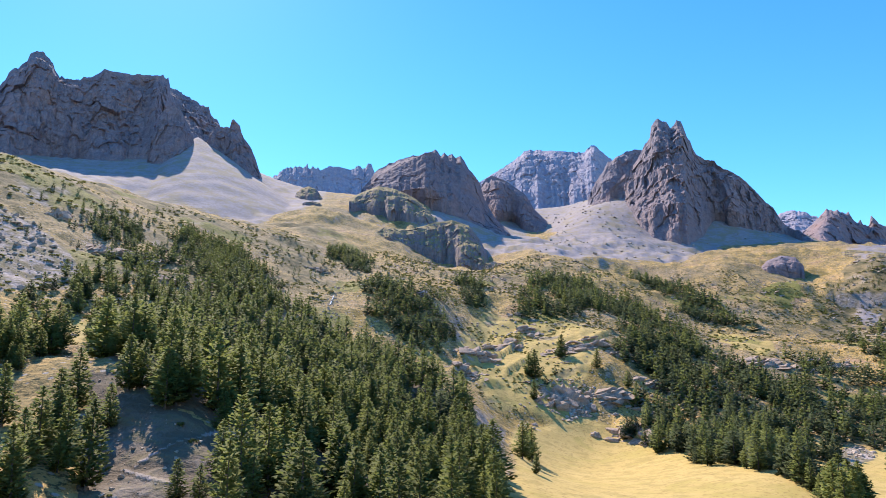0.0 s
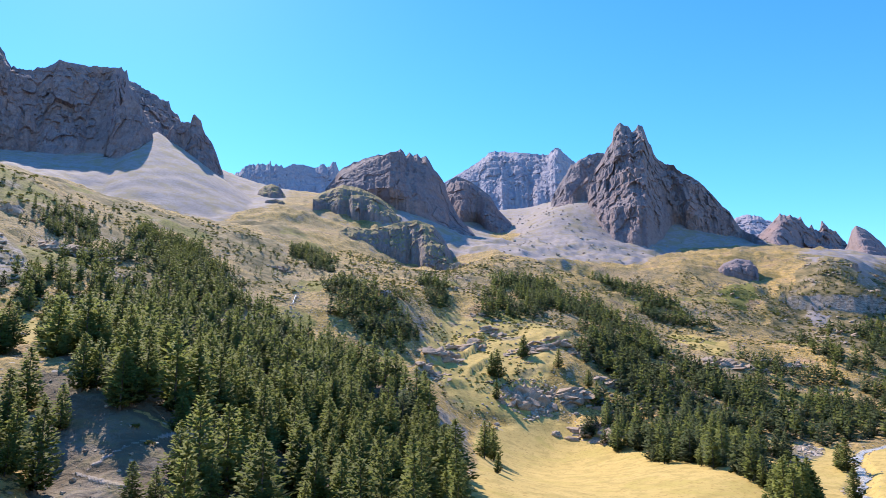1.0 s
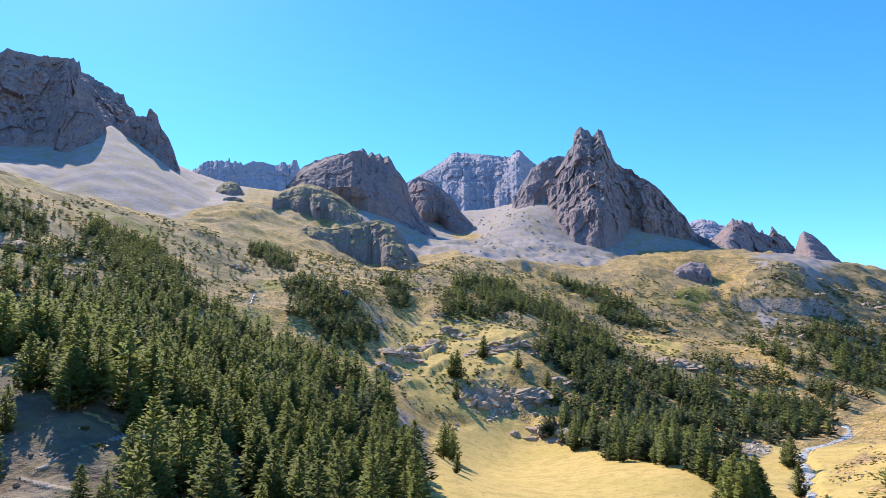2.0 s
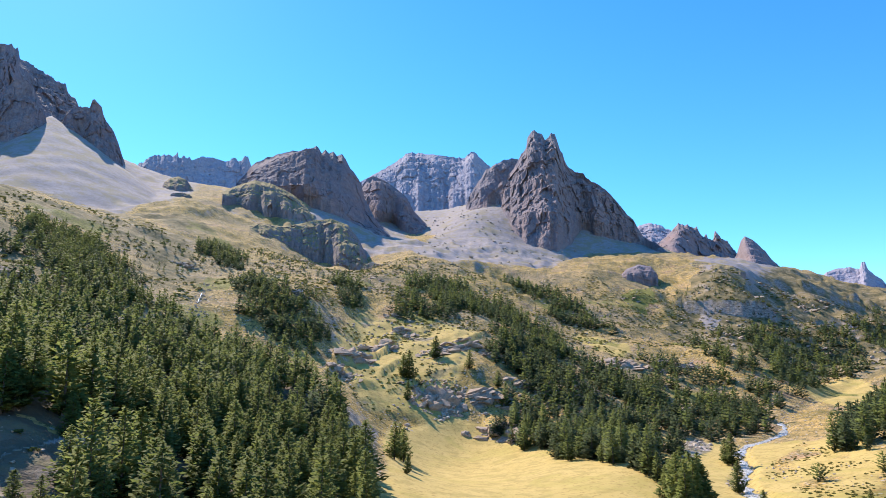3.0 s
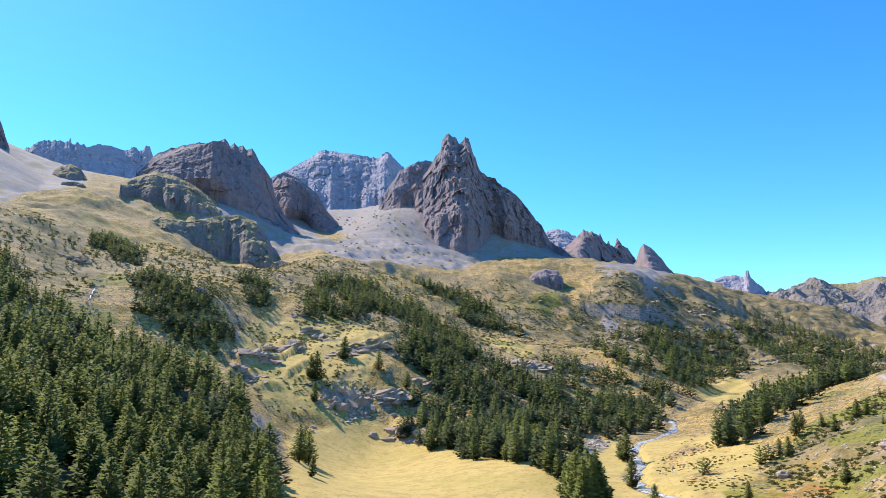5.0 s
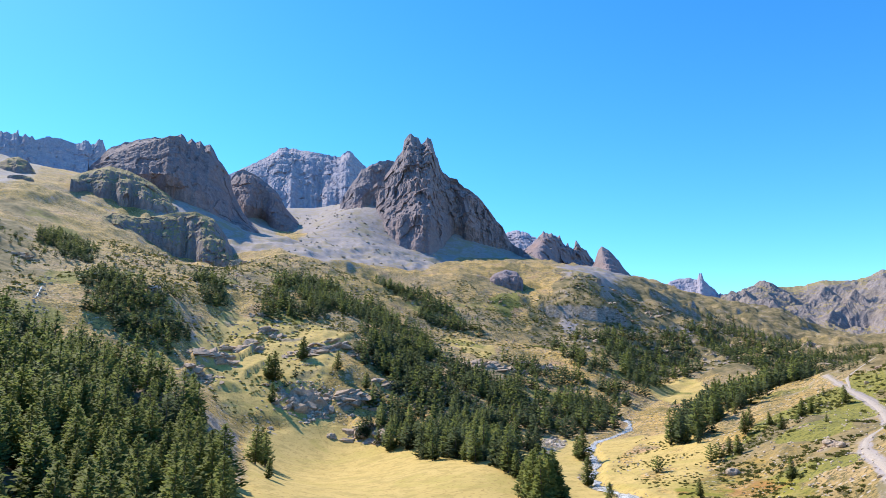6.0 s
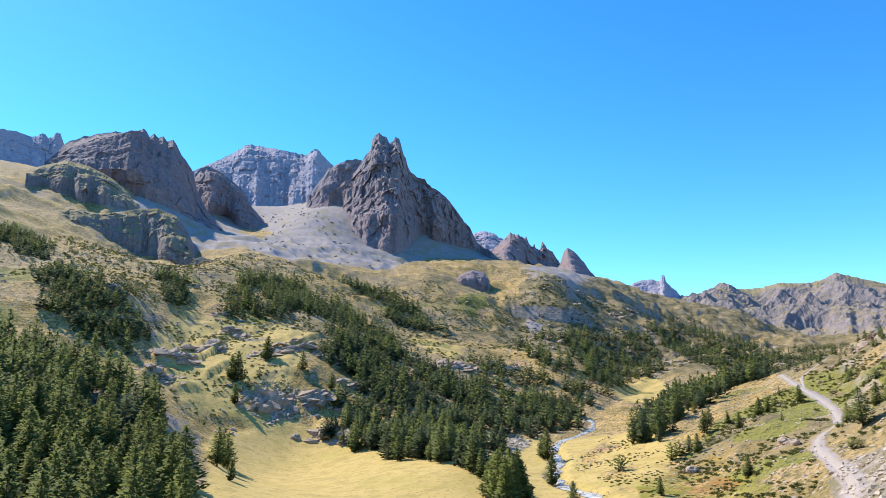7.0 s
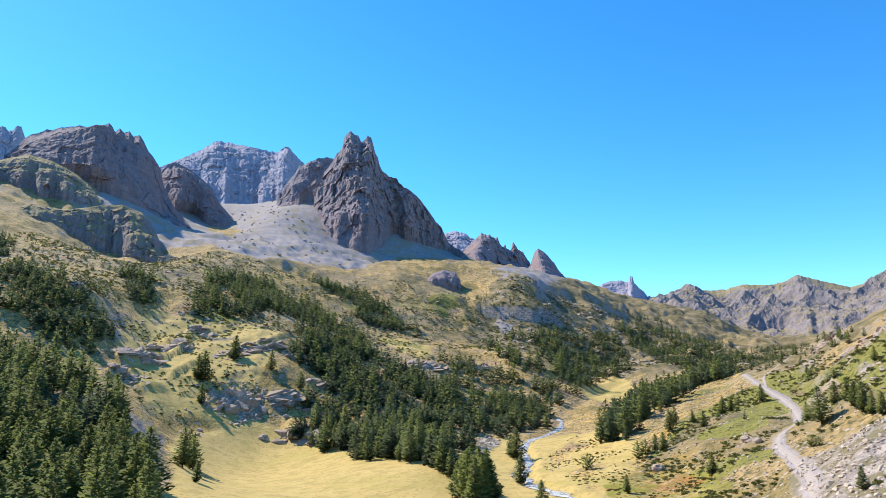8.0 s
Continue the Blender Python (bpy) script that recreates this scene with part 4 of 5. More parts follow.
def mountain(name, label, crest, foot, far, material, seed, jag=6.0, rib=60.0, rib_size=90.0, kind="mountain", fine=10.0, dome=0.9, lean=((0, 1.0),), gentle=False, prows=()):
    """A rock massif: buttresses and gullies rise from its foot on the slope to its crest; the back falls away behind."""
    crest, foot = np.array(sorted(crest), float), np.array(sorted(foot), float)
    b = np.linspace(crest[0, 0], crest[-1, 0], max(60, int((crest[-1, 0] - crest[0, 0]) * fine * 1.4)))
    top, start = np.interp(b, crest[:, 0], crest[:, 1]), np.interp(b, foot[:, 0], foot[:, 1])
    start = np.convolve(np.pad(start, 4, "edge"), np.ones(9) / 9, "valid") * (1 + 0.012 * fbm(b / 0.8, seed, 0, 3, seed + 1))
    bottom = base_height(b, start)
    rise = (top - EYE) / far
    tall = np.maximum(EYE + rise * far - bottom, 1)
    taper = np.clip(tall / min(130, 0.5 * tall.max()), 0, 1)
    crest_d = start + (far - start) * np.clip(tall / (0.5 * tall.max()), 0.1, 1) ** 0.8
    crest_d = np.maximum(crest_d * (1 + 0.02 * fbm(b / 4, seed, 0, 3, seed) * taper), start + 15)
    crest_d = np.maximum(crest_d * np.interp(b, [p[0] for p in lean], [p[1] for p in lean]), start + 15)
    top = EYE + rise * crest_d
    run = np.radians(b) * far
    teeth = jag * taper * (ridged(run / 34, seed, 0, 4, seed + 3) - 0.5) * (0.7 + 0.8 * fbm(run / 160, seed, 0, 2, seed + 8))
    tall = np.maximum(top - bottom, 0)
    rows = 150 if gentle else int(np.clip(tall.max() / far * 1133 / 1.8, 44, 170))
    up = np.linspace(0, 1, rows)[:, None]
    low = bottom - 12
    z = low + (top - low) * up
    d = start + (crest_d - start) * up ** dome
    sway = 0.6 * fbm(run / (rib_size * 2.0), z / (rib_size * 2.0), 0, 3, seed + 2)
    x, y = plan_xy(b[None], d)
    fan = run * (1 + 0.25 * (z - low.min()) / max(tall.max(), 1))
    buttress = ridged(fan / rib_size + 0.5 * sway, z / (rib_size * 4.5) + 0.3 * sway, 0, 4, seed, 0.5)
    wall = fbm(run / (rib_size * 2.2) + sway, z / (rib_size * 3), 0, 2, seed + 4) * step(up, 0.0, 0.45)
    broken = 0.16 * crags(x / (0.9 * rib_size), y / (0.9 * rib_size), z / (1.5 * rib_size), seed + 9) + 0.11 * crags(x / (0.34 * rib_size), y / (0.34 * rib_size), z / (0.5 * rib_size), seed + 19) + 0.06 * crags(x / (0.15 * rib_size), y / (0.15 * rib_size), z / (0.22 * rib_size), seed + 29)
    prow = sum((high * np.clip(1 - np.where(b > at, (b - at) / wide_left, (at - b) / wide_right), 0, 1) for at, high, wide_left, wide_right in prows), np.zeros(len(b)))
    hold = np.clip((1 - up) * 9, 0.05, 1) * np.clip(up * 4, 0.05, 1)
    if gentle:
        hills = ridged(x / (2.4 * rib_size), y / (2.4 * rib_size), 0, 6, seed, 0.52) - 0.35
        z = z + rib * hills * np.clip((1 - up) * 5, 0, 1) * np.clip(up * 5, 0, 1)
        hold = 0 * hold
    d = d - taper * (0.28 * rib * (buttress - 0.45) + 0.26 * rib * wall + rib * broken + prow * step(1 - up, 0.0, 0.25)) * hold
    ledge = fbm(run / 140, z / 22, 0, 3, seed + 5)
    z = z + (0.0 if gentle else 1.0) * taper * 8 * ledge * np.clip((1 - up) * 6, 0, 1) * np.clip(up * 8, 0, 1)
    z = z + teeth * up ** (12 if gentle else 5)
    top = top + teeth
    back = np.linspace(0, 1, 14)[1:, None]
    zb = top - (top - low + 40) * back
    db = crest_d + back ** 1.2 * (60 + 0.7 * tall) + taper * rib * 0.4 * fbm(b / 1.5, back * 3, 0, 3, seed + 7)
    z = np.concatenate([np.minimum(z[:1], bottom[None]) - 40, z, zb])
    d = np.concatenate([d[:1] + 4, d, np.minimum(db, 4930)])
    x, y = plan_xy(np.broadcast_to(b, d.shape), d)
    thing = new(name)
    middle = len(b) // 2
    home = Vector((float(x[0, middle]), float(y[0, middle]), float(bottom[middle])))
    thing.location = home
    grid = np.stack([x, y, z], -1) - np.array(home)
    part("rock_face", mesh_of("rock_face", grid[:rows + 1].reshape(-1, 3), grid_faces(rows + 1, len(b)), material), thing)
    part("back_slope", mesh_of("back_slope", grid[rows:].reshape(-1, 3), grid_faces(len(grid) - rows, len(b)), material), thing)
    return tagged(thing, label, kind)


mountain("mountain", "huge dark grey rock massif with a rounded tower", LEFT_MASSIF_CREST, LEFT_MASSIF_FOOT, 1990, ROCK_BROWN, 101, 24, 60, 80, lean=((19.4, 1.18), (24.2, 1.13), (25.4, 0.98), (44, 0.95)), prows=((32.6, 70, 4, 3), (24.6, 60, 1.6, 1.2)))
mountain("rock_bluff", "dark rounded rock buttress at the foot of the massif", BUTTRESS_CREST, BUTTRESS_FOOT, 1760, ROCK_BROWN, 119, 6, 30, 50, "rock", 16.0, 0.6)
mountain("rock_spire", "dark leaning rock spire above a pale scree fan", SPIRE_CREST, SPIRE_FOOT, 1850, ROCK_BROWN, 102, 14, 45, 55)
mountain("mountain", "distant jagged ridge tinted hazy blue-grey", JAGGED_FAR_RIDGE_CREST, JAGGED_FAR_RIDGE_FOOT, 4000, ROCK_HAZED, 103, 30, 55, 130)
mountain("mountain", "brown rocky peak with a notched summit", MIDDLE_PEAK_CREST, MIDDLE_PEAK_FOOT, 1770, ROCK_BROWN, 104, 10, 30, 70, prows=((1.6, 110, 5.5, 5.0),))
mountain("mountain", "small dark rock peak beside a scree gully", DARK_SHOULDER_CREST, DARK_SHOULDER_FOOT, 2130, ROCK_BROWN, 105, 5, 40, 60, prows=((-5.2, 70, 2.0, 4.0),))
mountain("mountain", "distant peak with a flat summit, paled like haze", PALE_FAR_PEAK_CREST, PALE_FAR_PEAK_FOOT, 3500, ROCK_HAZED, 106, 8, 62, 100, prows=((-8.6, 50, 4.0, 3.0), (-13.8, 90, 2.6, 3.5)))
mountain("mountain", "grey rock shoulder beside the twin summit", MAIN_SHOULDER_CREST, MAIN_SHOULDER_FOOT, 2300, ROCK_GREY, 107, 14, 45, 70)
mountain("mountain", "grey pyramid peak with twin rock summits", TWIN_SUMMIT_CREST, TWIN_SUMMIT_FOOT, 2080, ROCK_GREY, 108, 16, 62, 60, prows=((-20.6, 55, 4.5, 5.0), (-24.6, 40, 1.8, 3.5)))
mountain("mountain", "distant rock peak tinted hazy violet-grey", VIOLET_FAR_PEAK_CREST, VIOLET_FAR_PEAK_FOOT, 3500, ROCK_HAZED, 109, 24, 80, 120)
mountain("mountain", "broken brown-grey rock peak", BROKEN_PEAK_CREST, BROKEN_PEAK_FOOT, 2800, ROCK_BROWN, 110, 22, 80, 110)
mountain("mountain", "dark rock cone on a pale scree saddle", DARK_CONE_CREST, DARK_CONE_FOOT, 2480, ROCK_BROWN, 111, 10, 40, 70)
mountain("mountain", "far castle-like rock crag", CASTLE_CRAG_CREST, CASTLE_CRAG_FOOT, 4550, ROCK_HAZED, 112, 26, 60, 120)
mountain("mountain", "long grey-green mountain range at the valley head", RIGHT_RANGE_CREST, RIGHT_RANGE_FOOT, 4450, ROCK_SLOPES, 113, 12, 130, 150, gentle=True)
mountain("rock_bluff", "rounded grey rock bluff with a grassy top", UPPER_BLUFF_CREST, UPPER_BLUFF_FOOT, 1560, ROCK_TURFED, 114, 3, 25, 50, "rock", 18.0, 2.2)
mountain("rock_bluff", "broad dark grey rock bluff on the slope", LOWER_BLUFF_CREST, LOWER_BLUFF_FOOT, 1300, ROCK_TURFED, 115, 3, 30, 50, "rock", 18.0, 2.2)
mountain("rock_bluff", "rounded brown rock knob on the ridge", BROWN_KNOB_CREST, BROWN_KNOB_FOOT, 1700, ROCK_TURFED, 120, 3, 10, 25, "rock", 24.0, 1.6)
mountain("rock_bluff", "small grey cliff on the grassy ridge", SMALL_CLIFF_CREST, SMALL_CLIFF_FOOT, 1460, ROCK_TURFED, 121, 3, 8, 20, "rock", 24.0, 1.6)
mountain("rock_bluff", "dark oval rock knob on brown turf", SLOPE_KNOB_CREST, SLOPE_KNOB_FOOT, 1225, ROCK_GREY, 117, 3, 10, 25, "rock", 24.0, 2.0)
mountain("rock_bluff", "low grey rock step on the ridge", GREY_STEP_CREST, GREY_STEP_FOOT, 1330, ROCK_TURFED, 118, 3, 12, 30, "rock", 24.0, 2.0)


# ---- track and stream ----
def ribbon(name, line, width, lift, material, label, smooth_base=True, ragged=0.25, every=2.0):
    """A strip of ground or water that follows a line of the plan."""
    px, py = plan_xy(np.array([p[0] for p in line], float), np.array([p[1] for p in line], float))
    run = np.concatenate([[0], np.cumsum(np.hypot(np.diff(px), np.diff(py)))])
    s = np.arange(0, run[-1], every)
    cx, cy = np.interp(s, run, px), np.interp(s, run, py)
    k = np.ones(7) / 7
    cx, cy = (np.convolve(np.pad(c, 3, "edge"), k, "valid") for c in (cx, cy))
    tx, ty = np.gradient(cx), np.gradient(cy)
    n = np.hypot(tx, ty)
    tx, ty = tx / n, ty / n
    across = np.linspace(-1, 1, 5)[None]
    half = width / 2 * (1 + ragged * fbm(s / 9, 3.1, 0, 3, int(width * 10)))[:, None]
    x, y = cx[:, None] - ty[:, None] * across * half, cy[:, None] + tx[:, None] * across * half
    b, d = polar(x, y)
    z = (base_height(b, d) if smooth_base else ground(b, d)) + lift
    z = z - 0.35 * np.abs(across) ** 3
    me = mesh_of(name, np.stack([x, y, z], -1).reshape(-1, 3), grid_faces(*x.shape), material, True)
    return tagged(new(name, me), label, name, kind="structure")


ribbon("track", TRACK, 2.5, 0.22, GRAVEL, "pale gravel track winding up the slope")
ribbon("track", TRACK_BRANCH, 1.6, 0.22, GRAVEL, "narrow gravel branch of the track")
ribbon("stream", STREAM[:13], 3.8, -0.9, WATER, "shallow mountain stream over stones", True, 0.6)
ribbon("waterfall", FALLS[1:3], 0.7, 0.4, FOAM, "thin white brook falling down the slope", False, 0.4, 2.0)


# ---- trees ----
def tree_shape(seed, height, radius, branches, sprays, spray, bare=0.12, power=0.95, droop=0.25, round_top=False):
    """Corners and quads of one conifer, with the crown's outward directions: sprays along its limbs, and a tapered trunk."""
    rnd = np.random.RandomState(seed)
    quads = []
    lobe = rnd.uniform(0, 6.28, 3)
    for k in range(branches):
        u = bare + (1 - bare) * ((k + rnd.rand()) / branches) ** 1.12
        v = (1 - u) / (1 - bare)
        a = k * 2.399 + rnd.rand() * 0.9
        uneven = 1 + 0.16 * math.sin(2 * a + lobe[0] + 5 * u) + 0.10 * math.sin(9 * u + lobe[1] + a)
        reach = radius * min(1.0, 0.66 + 2.4 * (u - bare)) * v ** power * (0.72 + 0.4 * rnd.rand()) * uneven + 0.1
        if round_top:
            reach = radius * math.sqrt(max(0.02, 1 - (2 * (u - bare) / (1 - bare) - 0.75) ** 2 / 1.6)) * (0.6 + 0.55 * rnd.rand())
        out = np.array([math.cos(a), math.sin(a), 0.0])
        side = np.array([-out[1], out[0], 0.0])
        count = max(2, int(round(sprays * (0.4 + 0.8 * reach / radius))))
        for j in range(count):
            f = ((j + 0.5 + 0.5 * rnd.rand()) / count) ** 0.7
            lift = reach * (0.30 * f * f - droop * f) + 0.018 * height * rnd.normal()
            c = out * reach * f + side * reach * 0.55 * (rnd.rand() - 0.5) * f + np.array([0, 0, u * height + lift])
            roll, size = rnd.uniform(-0.9, 0.9), spray * rnd.uniform(0.6, 1.25) * (0.55 + 0.45 * v ** 0.6)
            ahead = out * 0.9 + side * 0.5 * rnd.randn()
            ahead[2] += rnd.uniform(-0.35, 0.75)
            ahead /= np.linalg.norm(ahead)
            w = np.cross(ahead, [0, 0, 1.0])
            w /= np.linalg.norm(w) + 1e-6
            w = w * math.cos(roll) + np.cross(ahead, w) * math.sin(roll)
            quads.append([c - ahead * size * 0.7, c + w * size * 0.40, c + ahead * size * 0.8, c - w * size * 0.40])
    tip = np.array([0, 0, height])
    for j in range(4):
        w = np.array([math.cos(j * 0.8), math.sin(j * 0.8), 0]) * spray * 0.22
        quads.append([tip - [0, 0, spray * 1.6], tip - [0, 0, spray * 0.7] + w, tip + [0, 0, spray * 0.3], tip - [0, 0, spray * 0.7] - w])
    crown = np.array(quads, float).reshape(-1, 3)
    rings, sides, trunk = 5, 6, []
    for i in range(rings):
        u = i / (rings - 1) * 0.93
        rad = height * 0.014 * (1 - u) ** 0.8 + 0.03 + (0.10 if i == 0 else 0)
        trunk += [[math.cos(2 * math.pi * q / sides) * rad, math.sin(2 * math.pi * q / sides) * rad, u * height - (0.6 if i == 0 else 0)] for q in range(sides)]
    faces = [[i * sides + q, i * sides + (q + 1) % sides, (i + 1) * sides + (q + 1) % sides, (i + 1) * sides + q] for i in range(rings - 1) for q in range(sides)]
    return crown, np.arange(len(crown)).reshape(-1, 4), np.array(trunk), np.array(faces)


def outward_of(crown, radius):
    """Out of the trunk's axis and up, for each corner, with a little of its own scatter."""
    rnd = np.random.RandomState(5)
    n = crown.copy()
    n[:, 2] = radius * (1.5 * crown[:, 2] / crown[:, 2].max() - 0.35)
    n[:, :2] += rnd.normal(0, 0.25 * radius, (len(n), 2))
    return n / np.linalg.norm(n, axis=1, keepdims=True)


def scatter(ring, spacing, seed, keep=1.0, patchy=0.0, patch=30.0, ragged=0.0):
    """Places inside a ring of the plan, no two nearer than about the spacing."""
    rnd = np.random.RandomState(seed)
    px, py = plan_xy(np.array([p[0] for p in ring], float), np.array([p[1] for p in ring], float))
    gx, gy = np.meshgrid(np.arange(px.min(), px.max(), spacing), np.arange(py.min(), py.max(), spacing))
    x = gx.ravel() + rnd.uniform(-0.46, 0.46, gx.size) * spacing
    y = gy.ravel() + rnd.uniform(-0.46, 0.46, gx.size) * spacing
    b, d = polar(x, y)
    eb, ed = b, d
    if ragged:
        eb = b + ragged * 500 / d * fbm(x / 30, y / 30, 0, 3, seed + 1)
        ed = d * (1 + 0.04 * ragged * fbm(x / 30, y / 30, 5, 3, seed + 2))
    ok = inside(eb, ed, ring) & (rnd.rand(x.size) < keep)
    if patchy:
        ok &= vnoise(x / patch, y / patch, 0, seed) > patchy * 2 - 1
    return b[ok], d[ok]


STANDS = [(FOREST, 8.2, 0.98, 0.0, 17.5), (LEFT_TREES, 6.5, 0.85, 0.25, 14), (UPPER_LEFT_TREES, 7.0, 0.9, 0.30, 13), (CLUMP_A, 6.6, 0.9, 0.26, 11),
          (CLUMP_B, 6.4, 0.9, 0.28, 12), (GULLY_TREES, 6.2, 0.95, 0.3, 13), (CLUMP_C, 6.4, 0.95, 0.15, 13), (CLUMP_D, 6.0, 0.97, 0.1, 14), (BAND_TREES, 7.5, 0.97, 0.22, 15.5),
          (SPUR_TREES, 7.6, 0.97, 0.22, 16), (SPUR_END_TREES, 8.0, 0.92, 0.45, 15.5), (TERRACE_EDGE_TREES, 5.6, 1.0, 0.0, 16), (STRIP_TREES, 7.6, 0.97, 0.08, 16),
          (VALLEY_TREES, 8.8, 0.92, 0.48, 17), (VALLEY_STRIP_TREES, 9.4, 0.94, 0.32, 17), (BANK_TREES, 7.8, 0.93, 0.32, 16.5), (CREST_SHRUBS, 7.4, 0.75, 0.28, 7),
          (STREAM_TREES, 8.0, 0.8, 0.44, 15), (MID_SCATTER, 15.0, 0.3, 0.45, 8), (SLOPE_SCATTER, 14.0, 0.45, 0.42, 8), (TRACK_SCATTER, 14.0, 0.18, 0.4, 5),
          (HILL_CLUMP, 6.6, 0.9, 0.2, 10), (HILL_BELT, 7.0, 0.9, 0.28, 11), (HILL_ROW, 6.5, 0.95, 0.1, 11), (HILL_DOTS, 13.0, 0.6, 0.35, 7), (RAVINE_TREES, 7.0, 0.9, 0.46, 12),
          (HEAD_STRIP, 10.0, 0.9, 0.34, 15), (CREST_ROW, 6.0, 0.8, 0.25, 8), (SCARP_TREES, 8.0, 0.7, 0.25, 7), (HILL_SCATTER, 12.0, 0.45, 0.40, 9), (HEAD_SCATTER, 15.0, 0.6, 0.40, 9), (TRACK_UPPER, 15.0, 0.3, 0.45, 5)]


def plant():
    """Larches and pines: the nearest ones as trees of their own, the rest as woodland."""
    spots = []
    for k, (ring, spacing, keep, patchy, tall) in enumerate(STANDS):
        b, d = scatter(ring, spacing, 300 + k, keep, patchy, spacing * 4, 0.3 if k == 0 else 1.0)
        rnd = np.random.RandomState(400 + k)
        spots += [(p, q, tall * (0.42 + 0.72 * rnd.rand() ** 0.8), 0 if rnd.rand() < (0.8 if k < 5 else 0.35) else 1) for p, q in zip(b, d)]
    single = [(b, d, h, 0) for b, d, h in TREES_LARCH] + [(b, d, h, 1) for b, d, h in TREES_PINE] + [(b, d, h, 2) for b, d, h in TREES_SMALL]
    x, y = plan_xy(np.array([s[0] for s in spots]), np.array([s[1] for s in spots]))
    clear = np.minimum(near_line(x, y, TRACK)[0], near_line(x, y, STREAM)[0]) > 5
    clear &= ~inside(np.array([s[0] for s in spots]), np.array([s[1] for s in spots]), CLEARING)
    spots = [s for s, ok in zip(spots, clear) if ok]
    spots.sort(key=lambda s: s[1])
    near, rest = spots[:300 - len(single)] + single, spots[300 - len(single):]
    kinds = [("larch", "tall green larch with a feathery conical crown", [tree_shape(s, 15, 3.5 + 0.35 * (s % 3), 120, 10, 0.88, 0.08, 0.58, 0.18) for s in (1, 2, 3, 4)]),
             ("pine", "dense dark green mountain pine", [tree_shape(s, 13, 3.2, 110, 10, 0.86, 0.05, 0.58, 0.12) for s in (5, 6, 7)]),
             ("young_pine", "small bushy green pine on open grass", [tree_shape(s, 6, 2.4, 34, 6, 0.85, 0.05, 0.5, 0.0, True) for s in (8, 9)])]
    made = {}
    rnd = np.random.RandomState(77)
    feet = ground(np.array([s[0] for s in near + rest]), np.array([s[1] for s in near + rest]))
    for (b, d, h, kind), foot in zip(near, feet):
        name, label, shapes = kinds[kind]
        pick = rnd.randint(len(shapes))
        base_h = (15, 13, 6)[kind]
        if (kind, pick) not in made:
            crown, cf, trunk, tf = shapes[pick]
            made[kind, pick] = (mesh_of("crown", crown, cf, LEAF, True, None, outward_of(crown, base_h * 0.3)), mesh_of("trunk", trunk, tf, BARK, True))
        px, py = plan_xy(b, d)
        ob = new(name)
        ob.empty_display_size = 0.5
        size = h / base_h
        wide = size * rnd.uniform(0.95, 1.25)
        ob.matrix_basis = Matrix.LocRotScale((float(px), float(py), float(foot) - 0.15), Euler((rnd.normal(0, 0.02), rnd.normal(0, 0.02), rnd.uniform(0, 6.28))), (wide, wide, size))
        tagged(ob, label, "tree", "trees on the valley slopes")
        part("trunk", made[kind, pick][1], ob)
        part("crown", made[kind, pick][0], ob)
    far_off = [tree_shape(s, 15, 3.6, 14, 4, 2.5, 0.05, 0.6, 0.16) for s in (31, 32, 33)] + [tree_shape(s, 12, 3.9, 13, 4, 2.5, 0.04, 0.5, 0.08) for s in (34, 35)]
    coarse = [tree_shape(s, 15, 3.6, 20, 5, 2.1, 0.05, 0.6, 0.16) for s in (11, 12, 13)] + [tree_shape(s, 12, 3.9, 19, 5, 2.05, 0.04, 0.5, 0.08) for s in (14, 15)]
    middling = [tree_shape(s, 15, 3.8, 60, 6, 1.34, 0.06, 0.58, 0.16) for s in (21, 22, 23)] + [tree_shape(s, 12, 3.9, 56, 6, 1.32, 0.05, 0.5, 0.08) for s in (24, 25)]
    for larch, label in ((True, "light green larch forest on the slope"), (False, "dark green pine woodland on the slopes")):
        verts, faces, tv, tf_all, out, n, nt = [], [], [], [], [], 0, 0
        for (b, d, h, kind), foot in zip(rest, feet[len(near):]):
            if (kind == 0) != larch:
                continue
            shapes = middling if d < 430 else coarse if d < 760 else far_off
            crown, cf, trunk, tf = shapes[rnd.randint(3) if kind == 0 else 3 + rnd.randint(2)]
            px, py = plan_xy(b, d)
            a, size = rnd.uniform(0, 6.28), h / 15
            wide = size * rnd.uniform(0.9, 1.2)
            turn = np.array([[math.cos(a) * wide, -math.sin(a) * wide, 0], [math.sin(a) * wide, math.cos(a) * wide, 0], [0, 0, size]])
            at = np.array([px, py, float(foot) - 0.15])
            verts.append(crown @ turn.T + at)
            out.append(outward_of(crown, 4.4) @ (turn / [[wide], [wide], [size]]).T)
            faces.append(cf + n)
            n += len(crown)
            if d < 600:
                tv.append(trunk @ turn.T + at)
                tf_all.append(tf + nt)
                nt += len(trunk)
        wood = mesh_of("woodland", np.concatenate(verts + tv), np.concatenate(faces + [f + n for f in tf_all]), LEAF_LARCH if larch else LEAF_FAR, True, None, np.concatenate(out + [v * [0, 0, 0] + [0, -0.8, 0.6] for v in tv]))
        wood.materials.append(BARK)
        index = np.zeros(len(wood.polygons), np.int32)
        index[sum(len(f) for f in faces):] = 1
        wood.polygons.foreach_set("material_index", index)
        tagged(new("woodland", wood), label, "woodland", kind="stuff")


plant()


